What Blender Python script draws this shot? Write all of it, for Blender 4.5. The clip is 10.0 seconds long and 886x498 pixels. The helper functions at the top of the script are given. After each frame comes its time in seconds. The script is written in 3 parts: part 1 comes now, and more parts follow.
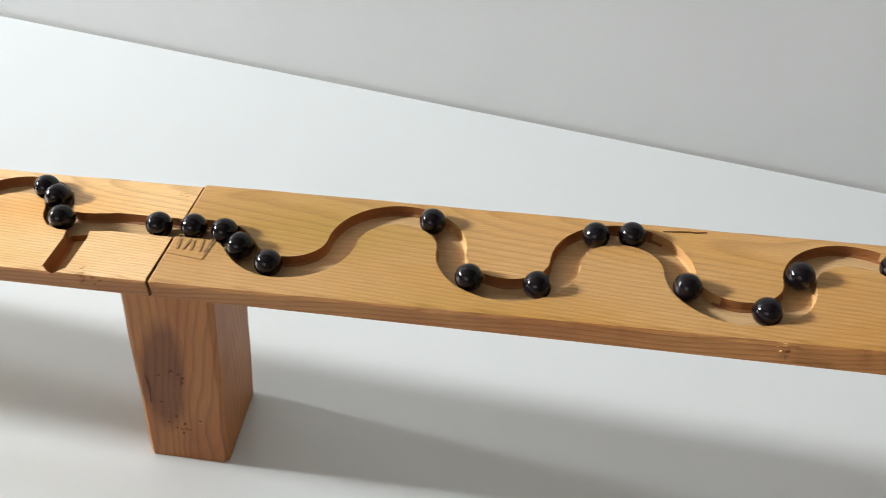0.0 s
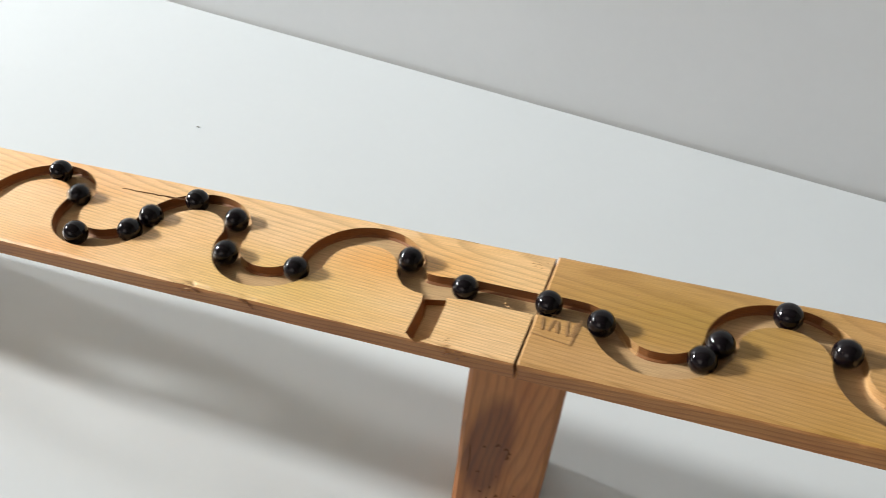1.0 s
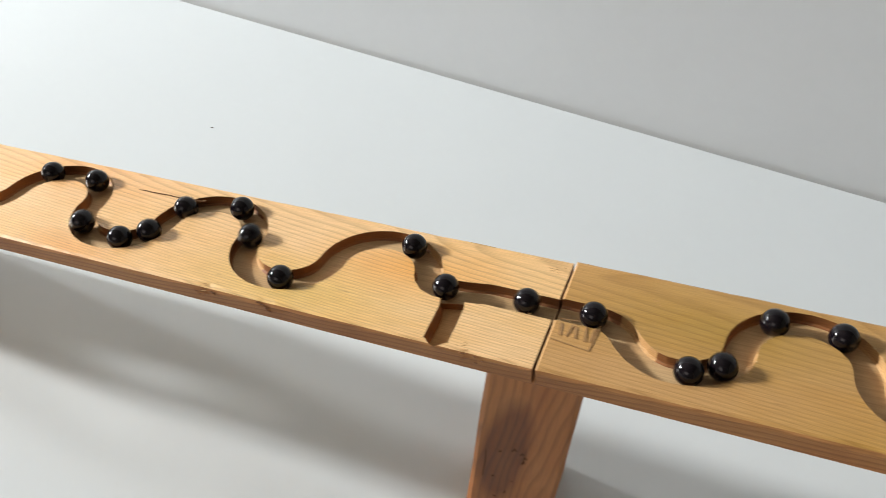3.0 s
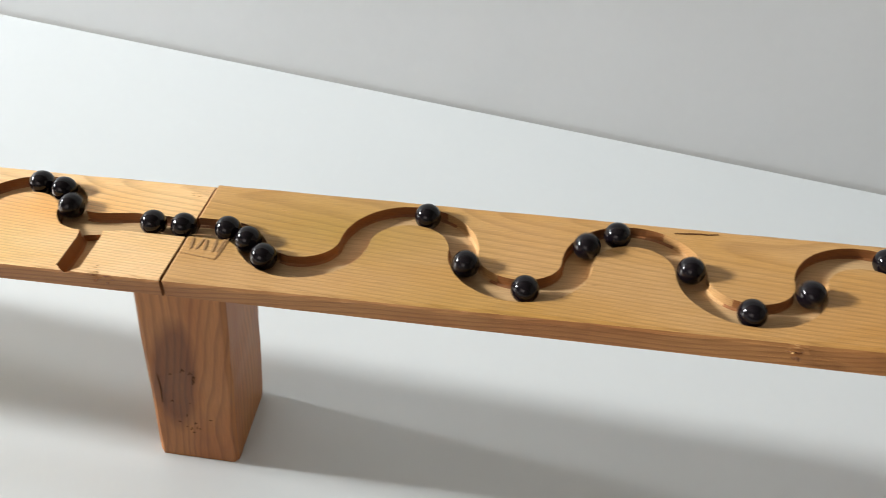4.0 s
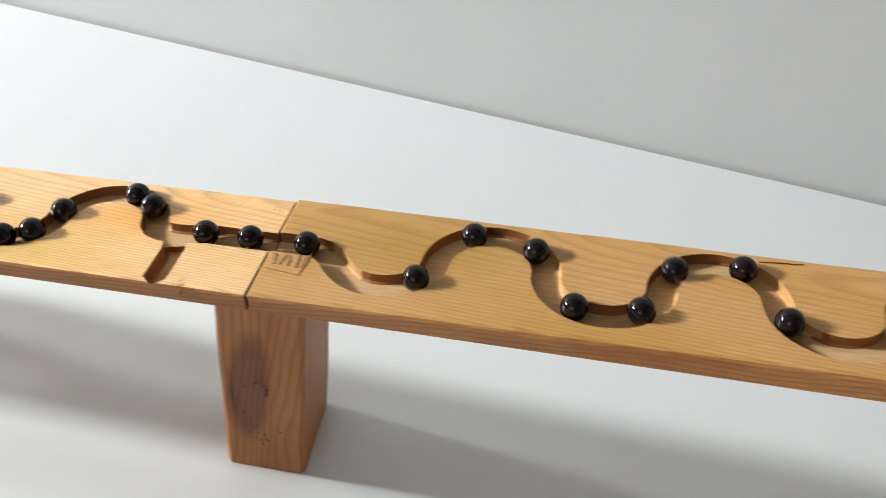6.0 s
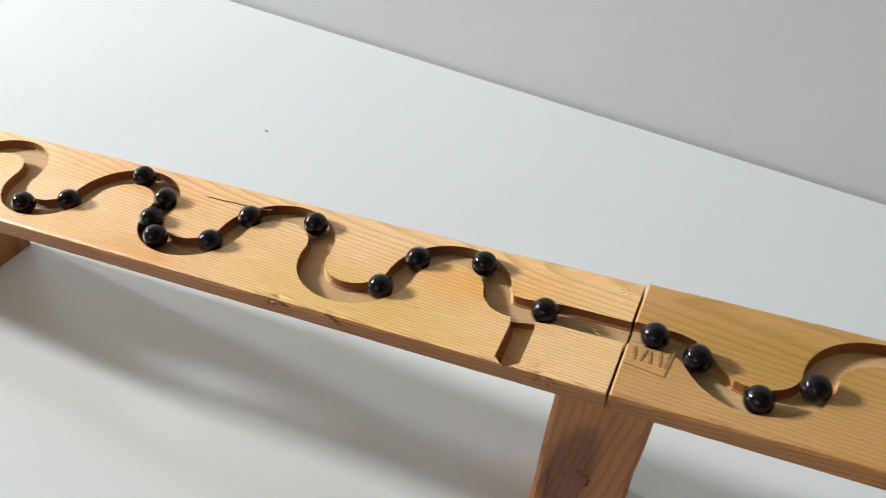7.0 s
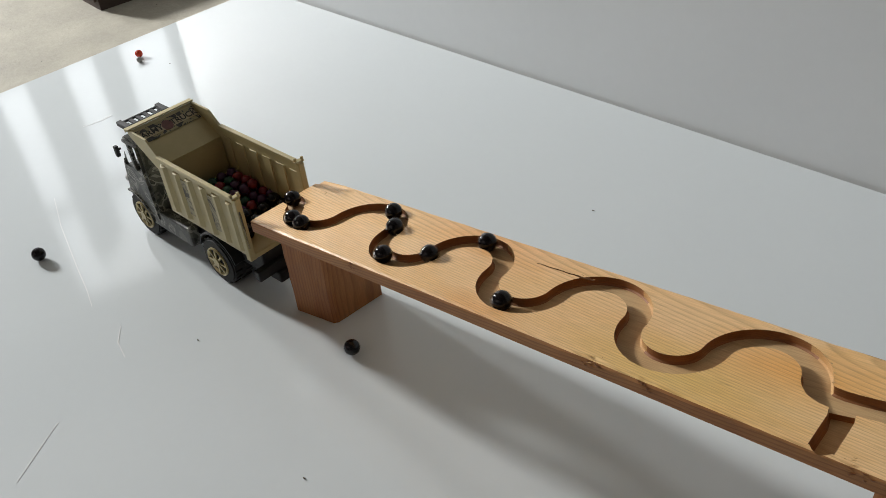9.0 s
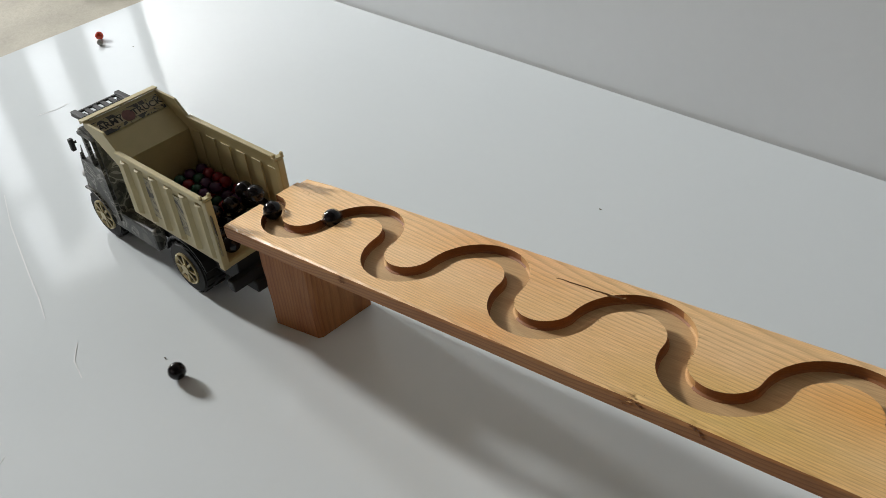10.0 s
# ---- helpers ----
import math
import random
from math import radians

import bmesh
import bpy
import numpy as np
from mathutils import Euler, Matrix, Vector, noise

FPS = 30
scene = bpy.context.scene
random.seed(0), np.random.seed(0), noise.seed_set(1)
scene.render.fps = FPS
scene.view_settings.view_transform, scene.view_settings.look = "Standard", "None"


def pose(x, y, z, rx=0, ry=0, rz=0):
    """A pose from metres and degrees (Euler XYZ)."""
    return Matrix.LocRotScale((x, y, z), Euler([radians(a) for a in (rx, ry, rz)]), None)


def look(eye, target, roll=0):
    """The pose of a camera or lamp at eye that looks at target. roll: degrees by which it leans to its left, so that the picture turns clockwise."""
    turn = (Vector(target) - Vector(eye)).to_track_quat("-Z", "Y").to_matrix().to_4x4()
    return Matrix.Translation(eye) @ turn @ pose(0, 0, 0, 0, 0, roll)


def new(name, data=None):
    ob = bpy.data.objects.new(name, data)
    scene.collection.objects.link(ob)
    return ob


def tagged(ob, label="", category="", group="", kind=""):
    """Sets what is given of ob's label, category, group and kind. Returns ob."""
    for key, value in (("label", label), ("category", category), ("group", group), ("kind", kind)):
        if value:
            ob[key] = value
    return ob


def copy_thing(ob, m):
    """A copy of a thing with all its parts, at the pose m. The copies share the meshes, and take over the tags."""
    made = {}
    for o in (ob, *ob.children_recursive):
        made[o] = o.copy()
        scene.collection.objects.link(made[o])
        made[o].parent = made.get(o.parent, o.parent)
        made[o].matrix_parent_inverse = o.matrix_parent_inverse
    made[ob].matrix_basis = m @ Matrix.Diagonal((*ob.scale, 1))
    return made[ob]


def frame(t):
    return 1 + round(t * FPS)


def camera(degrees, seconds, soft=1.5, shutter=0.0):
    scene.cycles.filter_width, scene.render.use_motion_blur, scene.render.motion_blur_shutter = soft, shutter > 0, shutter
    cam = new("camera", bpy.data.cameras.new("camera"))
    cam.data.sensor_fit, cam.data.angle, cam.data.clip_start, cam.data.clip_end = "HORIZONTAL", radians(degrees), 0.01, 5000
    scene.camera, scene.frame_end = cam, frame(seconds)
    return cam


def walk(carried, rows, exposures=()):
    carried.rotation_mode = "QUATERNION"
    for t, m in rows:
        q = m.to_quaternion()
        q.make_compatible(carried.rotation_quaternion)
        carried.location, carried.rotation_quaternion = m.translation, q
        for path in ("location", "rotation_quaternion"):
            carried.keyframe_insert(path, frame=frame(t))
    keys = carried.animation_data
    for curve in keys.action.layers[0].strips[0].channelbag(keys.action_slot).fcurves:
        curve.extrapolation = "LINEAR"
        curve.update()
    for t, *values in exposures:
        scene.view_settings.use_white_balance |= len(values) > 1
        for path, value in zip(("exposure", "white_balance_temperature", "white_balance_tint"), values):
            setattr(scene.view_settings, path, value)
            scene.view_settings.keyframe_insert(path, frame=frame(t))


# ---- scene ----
# The filmed stretch runs forward, back and forward again: clip seconds to the marbles' own time.
def own_time(t):
    return t if t < 2.03 else 4.06 - t if t < 4.88 else t - 5.7


# own time, eye x y z, yaw, pitch, roll
VIEWS = [
    (-0.7, 0.2378, -0.2983, 0.5315, -2.57, -41.86, 8.21),
    (-0.46, 0.2148, -0.306, 0.536, 0.26, -41.77, 8.34),
    (0, 0.1763, -0.313, 0.5325, 3.34, -41.64, 8.05),
    (0.04, 0.1738, -0.3151, 0.5321, 3.48, -41.56, 8.05),
    (0.1, 0.1662, -0.3156, 0.5337, 3.84, -41.54, 8.28),
    (0.2, 0.1526, -0.314, 0.5348, 4.88, -41.5, 8.37),
    (0.3, 0.1368, -0.3144, 0.5362, 5.78, -41.55, 8.28),
    (0.5, 0.1113, -0.3126, 0.5356, 9.53, -41.7, 6.64),
    (0.57, 0.0968, -0.3077, 0.5358, 10.4, -42.17, 6.5),
    (0.8, 0.0615, -0.2984, 0.5329, 13.38, -42.36, 6.1),
    (1, 0.0424, -0.289, 0.5326, 16.65, -42.49, 5.06),
    (1.3, 0.0082, -0.2894, 0.5369, 19.66, -42.78, 5.03),
    (1.5, 0.0196, -0.2964, 0.5434, 24.5, -42.25, 2.91),
    (1.8, 0.0051, -0.3099, 0.5342, 30.21, -41.68, 1.14),
    (1.9, 0.0104, -0.312, 0.536, 31.83, -41.47, 0.61),
    (2, 0.0138, -0.3123, 0.5445, 33.35, -41.59, -0.09),
    (2.1, 0.0165, -0.3138, 0.5469, 34.83, -41.29, -0.78),
    (2.3, 0.0191, -0.321, 0.5529, 38.49, -40.32, -3.04),
    (2.8, 0.0232, -0.3255, 0.5558, 44.62, -37.92, -6.06),
    (3.3, 0.0229, -0.3263, 0.5565, 46.28, -36.72, -6.68),
    (3.4, 0.0183, -0.3268, 0.5561, 46.14, -36.63, -6.32),
    (3.5, 0.0112, -0.3228, 0.5552, 46.01, -36.73, -5.97),
    (3.8, -0.0108, -0.3092, 0.5415, 45.19, -36.94, -5.89),
    (4.3, -0.0495, -0.2835, 0.5209, 44.12, -37.89, -5.58),
]
TIMES = sorted({k / 15 for k in range(151)} | {2.03, 4.88})


def views_at(t):
    s = own_time(t)
    cols = list(zip(*VIEWS))
    v = [float(np.interp(s, cols[0], c)) for c in cols[1:]]
    if s < VIEWS[0][0]:
        k = (s - VIEWS[0][0]) / (VIEWS[1][0] - VIEWS[0][0])
        v = [a + k * (b - a) for a, b in zip(VIEWS[0][1:], VIEWS[1][1:])]
    return pose(v[0], v[1], v[2], 90 + v[4], 0, v[3]) @ pose(0, 0, 0, 0, 0, v[5])


cam = camera(54.58, 10.0, soft=0.6, shutter=0.25)
# the camera's own exposure falls as the bright window side comes into view
STOPS = [(-.86, 1.08), (-.3, 1.08), (.3, 1.02), (1.0, .80), (1.5, .66), (2.0, .42), (2.5, .20), (2.9, .0), (4.3, .02)]
walk(cam, [(t, views_at(t)) for t in TIMES],
     [(t, float(np.interp(own_time(t), *zip(*STOPS)))) for t in TIMES if round(t * 15) % 3 == 0])

# ---- light: daylight through the west windows of the room, and an added fill lamp ----
world = bpy.data.worlds.new("world")
scene.world = world
world.use_nodes = True
wn = world.node_tree.nodes
sky = wn.new("ShaderNodeTexSky")
sky.sky_type, sky.sun_disc = "NISHITA", False
sky.sun_elevation, sky.sun_rotation = radians(30), radians(200)
world.node_tree.links.new(sky.outputs[0], wn["Background"].inputs[0])
wn["Background"].inputs[1].default_value = 0.03


def area_light(name, m, wide, high, watts, colour):
    d = bpy.data.lights.new(name, "AREA")
    d.shape, d.size, d.size_y, d.energy, d.color = "RECTANGLE", wide, high, watts, colour
    ob = new(name, d)
    ob.matrix_world = m
    return ob


WX = -4.6
area_light("area_light", look((WX - .16, -.25, 1.567), (0, 0.04, .15)), .28, .50, 228, (.985, .99, .98))
area_light("area_light", look((WX - .16, .40, 1.567), (0, 0.08, .15)), .28, .50, 58, (.985, .99, .98))
area_light("area_light", look((WX - .16, 1.545, 2.02), (-.6, .2, .1)), 1.19, 1.45, 13, (.95, .98, 1))
# unseen fill lamp on the south side, added to lift and warm the shadows
area_light("area_light", look((-.9, -2.64, 1.6), (0, .3, .2)), 1.7, 1.1, 2.0, (1, .84, .77))


# ---- materials ----
def material(name, rough=.5, metal=0.0):
    m = bpy.data.materials.new(name)
    m.use_nodes = True
    b = m.node_tree.nodes["Principled BSDF"]
    b.inputs["Roughness"].default_value, b.inputs["Metallic"].default_value = rough, metal
    return m, m.node_tree.nodes, m.node_tree.links, b


def coords(n, l, scale, turn=(0, 0, 0)):
    tc, mp = n.new("ShaderNodeTexCoord"), n.new("ShaderNodeMapping")
    mp.inputs["Scale"].default_value = scale
    mp.inputs["Rotation"].default_value = turn
    l.new(tc.outputs["Object"], mp.inputs[0])
    return mp.outputs[0]


def ramp(n, l, src, stops):
    r = n.new("ShaderNodeValToRGB")
    e = r.color_ramp.elements
    while len(e) < len(stops):
        e.new(.5)
    for k, (p, c) in zip(e, stops):
        k.position, k.color = p, (*c, 1)
    l.new(src, r.inputs[0])
    return r.outputs[0]


def noise_tex(n, l, vec, scale, detail=4, rough=.55, distortion=0.0):
    t = n.new("ShaderNodeTexNoise")
    t.inputs["Scale"].default_value, t.inputs["Detail"].default_value = scale, detail
    t.inputs["Roughness"].default_value, t.inputs["Distortion"].default_value = rough, distortion
    l.new(vec, t.inputs["Vector"])
    return t.outputs["Fac"]


def mix(n, l, fac, a, b, kind="MIX"):
    x = n.new("ShaderNodeMix")
    x.data_type, x.blend_type = "RGBA", kind
    for sock, v in ((x.inputs[0], fac), (x.inputs[6], a), (x.inputs[7], b)):
        if isinstance(v, (int, float)):
            sock.default_value = v
        elif isinstance(v, tuple):
            sock.default_value = (*v, 1)
        else:
            l.new(v, sock)
    return x.outputs[2]


def bump(n, l, b, height, strength, distance):
    k = n.new("ShaderNodeBump")
    k.inputs["Strength"].default_value, k.inputs["Distance"].default_value = strength, distance
    l.new(height, k.inputs["Height"])
    l.new(k.outputs[0], b.inputs["Normal"])


def wood(name, light, dark, tint, rings=2.2, heart=(0, .03, -.07), wander=1.0, rough=.5, axis="X", fade=.75, tone_spots=()):
    """Softwood: growth rings round a heart that runs along the axis, fine fibres, broad stains, knots and other toned
    spots (x, y, z, size, colour).
    """
    m, n, l, b = material(name, rough)
    def along(a, c):
        return (a, c, c) if axis == "X" else (c, c, a)
    tc = n.new("ShaderNodeTexCoord")
    # bend the rings slowly along the grain
    wav = noise_tex(n, l, coords(n, l, along(5, 14)), 1.0, 2, .5)
    lean = n.new("ShaderNodeVectorMath")
    lean.operation = "MULTIPLY_ADD"
    l.new(wav, lean.inputs[0])
    lean.inputs[1].default_value = tuple(.012 * wander * k for k in ((0, 1, .8) if axis == "X" else (1, .8, 0)))
    l.new(tc.outputs["Object"], lean.inputs[2])
    at = n.new("ShaderNodeMapping")
    at.inputs["Location"].default_value = tuple(-h for h in heart)
    at.inputs["Rotation"].default_value = (0, radians(2.5), radians(2)) if axis == "X" else (radians(1.2), radians(1), 0)
    l.new(lean.outputs[0], at.inputs[0])
    w = n.new("ShaderNodeTexWave")
    w.wave_type, w.rings_direction, w.wave_profile = "RINGS", axis, "SAW"
    w.inputs["Scale"].default_value = 6.283 / (20 * rings / 1000)
    w.inputs["Distortion"].default_value = 0
    l.new(at.outputs[0], w.inputs["Vector"])
    mid = tuple(a * fade + c * (1 - fade) for a, c in zip(light, dark))
    lines = ramp(n, l, w.outputs["Fac"], [(0, light), (.45, light), (.88, mid), (1, light)])
    fib = noise_tex(n, l, coords(n, l, along(55, 1500)), 1.0, 3, .6)
    c = mix(n, l, 1.0, lines, ramp(n, l, fib, [(.3, (.80, .77, .71)), (.7, (1.07, 1.06, 1.05))]), "MULTIPLY")
    st2 = noise_tex(n, l, coords(n, l, along(7, 24)), 1.0, 3, .6, .6)
    c = mix(n, l, ramp(n, l, st2, [(.42, (0, 0, 0)), (.70, (.8, .8, .8))]), c, mix(n, l, 1.0, c, tint, "MULTIPLY"))
    spot = noise_tex(n, l, coords(n, l, along(70, 190)), 1.0, 2, .5)
    c = mix(n, l, ramp(n, l, spot, [(.71, (0, 0, 0)), (.80, (.4, .4, .4))]), c, dark)
    for kx, ky, kz, size, colour in tone_spots:
        d = n.new("ShaderNodeVectorMath")
        d.operation = "DISTANCE"
        sq = n.new("ShaderNodeMapping")
        ratio = (.42, 1, .6) if axis == "X" else (1, .5, .30)
        sq.inputs["Scale"].default_value = ratio
        l.new(lean.outputs[0], sq.inputs[0])
        l.new(sq.outputs[0], d.inputs[0])
        d.inputs[1].default_value = (kx * ratio[0], ky * ratio[1], kz * ratio[2])
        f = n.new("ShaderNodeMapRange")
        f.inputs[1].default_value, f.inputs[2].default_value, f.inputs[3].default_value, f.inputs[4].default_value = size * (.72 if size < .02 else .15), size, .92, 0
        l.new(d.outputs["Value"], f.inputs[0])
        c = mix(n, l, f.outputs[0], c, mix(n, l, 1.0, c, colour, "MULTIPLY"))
    l.new(c, b.inputs["Base Color"])
    rr = n.new("ShaderNodeMapRange")
    rr.inputs[3].default_value, rr.inputs[4].default_value = rough - .08, rough + .14
    l.new(fib, rr.inputs[0])
    l.new(rr.outputs[0], b.inputs["Roughness"])
    hsum = n.new("ShaderNodeMath")
    hsum.operation = "ADD"
    l.new(w.outputs["Fac"], hsum.inputs[0])
    l.new(fib, hsum.inputs[1])
    bump(n, l, b, hsum.outputs[0], .4, .0004)
    return m


def plain(name, colour, rough=.5, metal=0.0, vary=.12, scale=40, bumpy=.1, depth=.0004, coat=0.0, spread=.06):
    m, n, l, b = material(name, rough, metal)
    v = coords(n, l, (1, 1, 1))
    big, fine = noise_tex(n, l, v, scale, 4), noise_tex(n, l, v, scale * 14, 3)
    lo, hi = tuple(c * (1 - vary) for c in colour), tuple(min(1, c * (1 + vary * .7)) for c in colour)
    c = ramp(n, l, big, [(.3, lo), (.7, hi)])
    c = mix(n, l, .25, c, ramp(n, l, fine, [(.35, lo), (.65, hi)]))
    l.new(c, b.inputs["Base Color"])
    rr = n.new("ShaderNodeMapRange")
    rr.inputs[3].default_value, rr.inputs[4].default_value = max(.02, rough - spread), min(1, rough + spread)
    l.new(fine, rr.inputs[0])
    l.new(rr.outputs[0], b.inputs["Roughness"])
    b.inputs["Coat Weight"].default_value = coat
    if bumpy:
        bump(n, l, b, fine, bumpy, depth)
    return m


PINE_A = wood("pine_pale", (.86, .57, .29), (.30, .14, .042), (.96, .86, .64), 1.7, (0, .095, -.05), 1.1, .34, fade=.66,
              # last spot lightens the truck end: window sheen put into the wood's colour
              tone_spots=[(-.30, .012, 0, .02, (.95, .78, .58)), (-.09, .060, 0, .032, (.98, .76, .42)), (-.15, .022, 0, .040, (.88, .92, .60)), (-.04, .060, 0, .060, (1, 1.02, .98)), (-.34, .085, 0, .04, (1, .86, .75)), (-.52, .04, 0, .085, (1.20, 1.20, 1.20))])
PINE_A.node_tree.nodes["Principled BSDF"].inputs["Specular IOR Level"].default_value = .7
PINE_B = wood("pine_honey", (.555, .325, .126), (.23, .105, .026), (.95, .86, .52), 2.3, (0, .10, -.045), 2.2, .42, fade=.68,
              tone_spots=[(.085, .072, 0, .045, (.76, .79, .42)), (.17, .015, 0, .035, (.88, .86, .55)), (.058, 0, -.006, .012, (.55, .4, .3)), (.060, .0735, 0, .007, (.74, .60, .40)), (.078, .066, 0, .005, (.8, .68, .48)), (.40, .03, 0, .05, (.95, .85, .62))])
# groove tones: tearing and burnish, with the groove's light and shade in the colour
ROUTED_SHADED = wood("routed_shaded_pine", (.29, .115, .032), (.13, .045, .012), (.7, .55, .4), 1.6, (0, .03, -.07), 1, .6)
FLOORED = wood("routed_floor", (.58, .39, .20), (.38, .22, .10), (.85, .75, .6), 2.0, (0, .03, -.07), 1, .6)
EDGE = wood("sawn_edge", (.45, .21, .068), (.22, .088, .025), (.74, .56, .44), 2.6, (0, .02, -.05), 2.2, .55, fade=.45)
POST = wood("post_pine", (.49, .198, .052), (.24, .085, .02), (.80, .60, .42), 3.8, (.075, .06, 0), 2.4, .5, "Z", .45, tone_spots=[(.007, -.034, .086, .0190, (.46, .36, .29)), (.012, -.034, .135, .006, (.7, .6, .5))])
TORN_LIT = wood("torn_lit_pine", (.54, .32, .13), (.32, .15, .05), (.85, .72, .55), 1.4, (0, .03, -.07), 2, .7)
POST_PLAIN = wood("plain_post_pine", (.42, .175, .055), (.24, .09, .025), (.72, .54, .42), 3.4, (.06, .02, 0), 1.6, .5, "Z", .45)
SHEET = plain("white_laminate", (.67, .712, .728), .08, 0, .015, 6, .02, .0002, spread=.02)
SHEET.node_tree.nodes["Principled BSDF"].inputs["Specular IOR Level"].default_value = .42
PANEL = plain("white_panel", (.63, .65, .66), .5, 0, .03, 5, .03, .0002)
CEMENT = plain("cement", (.37, .345, .28), .8, 0, .2, 9, .5, .002)
PLASTER = plain("plaster", (.157, .140, .124), .85, 0, .08, 4, .3, .002)
GLASS_BLACK = plain("black_glass", (.005, .0035, .005), .10, 0, .05, 40, 0, spread=.02)
GLASS_BLACK.node_tree.nodes["Principled BSDF"].inputs["Specular IOR Level"].default_value = .35
TAN = plain("tan_plastic", (.46, .39, .20), .42, 0, .07, 60, .08)
DARK = plain("black_plastic", (.009, .009, .010), .62, 0, .15, 80, .15)
RUBBER = plain("tyre_rubber", (.012, .012, .012), .75, 0, .2, 90, .3)
RIM = plain("rim_plastic", (.46, .38, .20), .3, .55, .1, 90, .1)
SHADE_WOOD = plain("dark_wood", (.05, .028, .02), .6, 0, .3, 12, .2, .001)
INK = plain("decal_ink", (.015, .015, .012), .5, 0, .2, 80, 0)
PENCIL = plain("stamp_ink", (.36, .20, .075), .7, 0, .3, 300, 0)
CREAM = plain("decal_tan", (.46, .40, .25), .5, 0, .1, 80, 0)


def camouflage(name, shades):
    m, n, l, b = material(name, .42)
    v = coords(n, l, (1, 1, 1))
    t = noise_tex(n, l, v, 55, 2, .5, 1.2)
    c = ramp(n, l, t, list(zip((.36, .44, .54, .60), shades)))
    c.node.color_ramp.interpolation = "CONSTANT"
    fine = noise_tex(n, l, v, 400, 3)
    l.new(mix(n, l, .25, c, ramp(n, l, fine, [(.3, (.02, .02, .02)), (.7, (.16, .155, .13))])), b.inputs["Base Color"])
    return m


CAMO = camouflage("camouflage_print", [(.022, .023, .02), (.10, .10, .085), (.34, .33, .29), (.045, .046, .04)])
DECAL = camouflage("decal_print", [(.012, .012, .011), (.36, .31, .15), (.014, .014, .012), (.36, .31, .15)])
DESERT = camouflage("desert_print", [(.07, .055, .03), (.36, .31, .17), (.20, .16, .085), (.42, .37, .21)])


# ---- mesh helpers ----
def mesh_of(bm, mats, smooth=False, auto=None):
    me = bpy.data.meshes.new("mesh")
    bm.normal_update()
    bm.to_mesh(me)
    bm.free()
    for m in (mats if isinstance(mats, (list, tuple)) else [mats]):
        me.materials.append(m)
    if smooth:
        me.shade_smooth()
    return me


def part(name, bm, mat, parent=None, label="", smooth=False):
    ob = new(name, mesh_of(bm, mat, smooth))
    if parent:
        ob.parent = parent
    return tagged(ob, label) if label else ob


def box(lo, hi, bevel=0.0, seg=2, bm=None):
    bm = bm or bmesh.new()
    g = bmesh.ops.create_cube(bm, size=1)
    for v in g["verts"]:
        v.co = Vector([a + (b - a) * (c + .5) for a, b, c in zip(lo, hi, v.co)])
    if bevel:
        es = list({e for v in g["verts"] for e in v.link_edges})
        bmesh.ops.bevel(bm, geom=es, offset=bevel, segments=seg, affect="EDGES", profile=.6)
    return bm


def loft(rings, closed=True, caps=True):
    """A solid or skin through rings of points."""
    bm = bmesh.new()
    vs = [[bm.verts.new(p) for p in r] for r in rings]
    n = len(rings[0])
    for a, b in zip(vs, vs[1:]):
        for i in range(n if closed else n - 1):
            j = (i + 1) % n
            bm.faces.new((a[i], a[j], b[j], b[i]))
    if caps:
        bm.faces.new(vs[0][::-1])
        bm.faces.new(vs[-1])
    bmesh.ops.recalc_face_normals(bm, faces=bm.faces)
    return bm


def cylinder(c, r1, r2, length, axis="Y", seg=24, bm=None, bevel=0.0):
    bm = bm or bmesh.new()
    turn = {"Y": Matrix.Rotation(radians(-90), 4, "X"), "X": Matrix.Rotation(radians(90), 4, "Y"), "Z": Matrix()}[axis]
    g = bmesh.ops.create_cone(bm, cap_ends=True, segments=seg, radius1=r1, radius2=r2, depth=length, matrix=Matrix.Translation(c) @ turn)
    if bevel:
        es = [e for e in {e for v in g["verts"] for e in v.link_edges} if len(e.link_faces) == 2 and e.calc_face_angle(0) > 1]
        bmesh.ops.bevel(bm, geom=es, offset=bevel, segments=2, affect="EDGES")
    return bm


def cut(ob, cutters):
    """The solid less the cutters, as one plain mesh."""
    made = []
    for bm in cutters:
        c = new("cutter", mesh_of(bm, []))
        c.matrix_world = ob.matrix_world
        k = ob.modifiers.new("cut", "BOOLEAN")
        k.operation, k.object, k.solver, k.use_self = "DIFFERENCE", c, "EXACT", True
        made.append(c)
    bpy.context.view_layer.update()
    me = bpy.data.meshes.new_from_object(ob.evaluated_get(bpy.context.evaluated_depsgraph_get()))
    ob.modifiers.clear()
    ob.data = me
    for c in made:
        bpy.data.objects.remove(c)
    return ob


# ---- the setting ----
def slab(name, pts, z0, z1, mat, label, category):
    bm = loft([[(x, y, z0) for x, y in pts], [(x, y, z1) for x, y in pts]])
    return tagged(part(name, bm, mat), label, category, kind="structure")


slab("ground", [(-4.7, -2.6), (2.6, -2.6), (2.6, 2.8), (-4.7, 2.8)], -.12, -.004, CEMENT, "bare beige cement floor of the room", "floor")


def wall_line(x):
    return 0.5396 - 0.0484 * x


slab("white_sheet_floor", [(-1.405, -1.5), (2.2, -1.5), (2.2, wall_line(2.2) - .005), (-1.372, wall_line(-1.372) - .005)], -.003, 0, SHEET,
     "glossy white laminate sheet lying on the floor", "sheet")
slab("wall_panel", [(-1.775, wall_line(-1.775)), (2.2, wall_line(2.2)), (2.2, wall_line(2.2) + .03), (-1.775, wall_line(-1.775) + .03)], -.004, 1.5, PANEL,
     "upright white board standing behind the sheet", "wall")


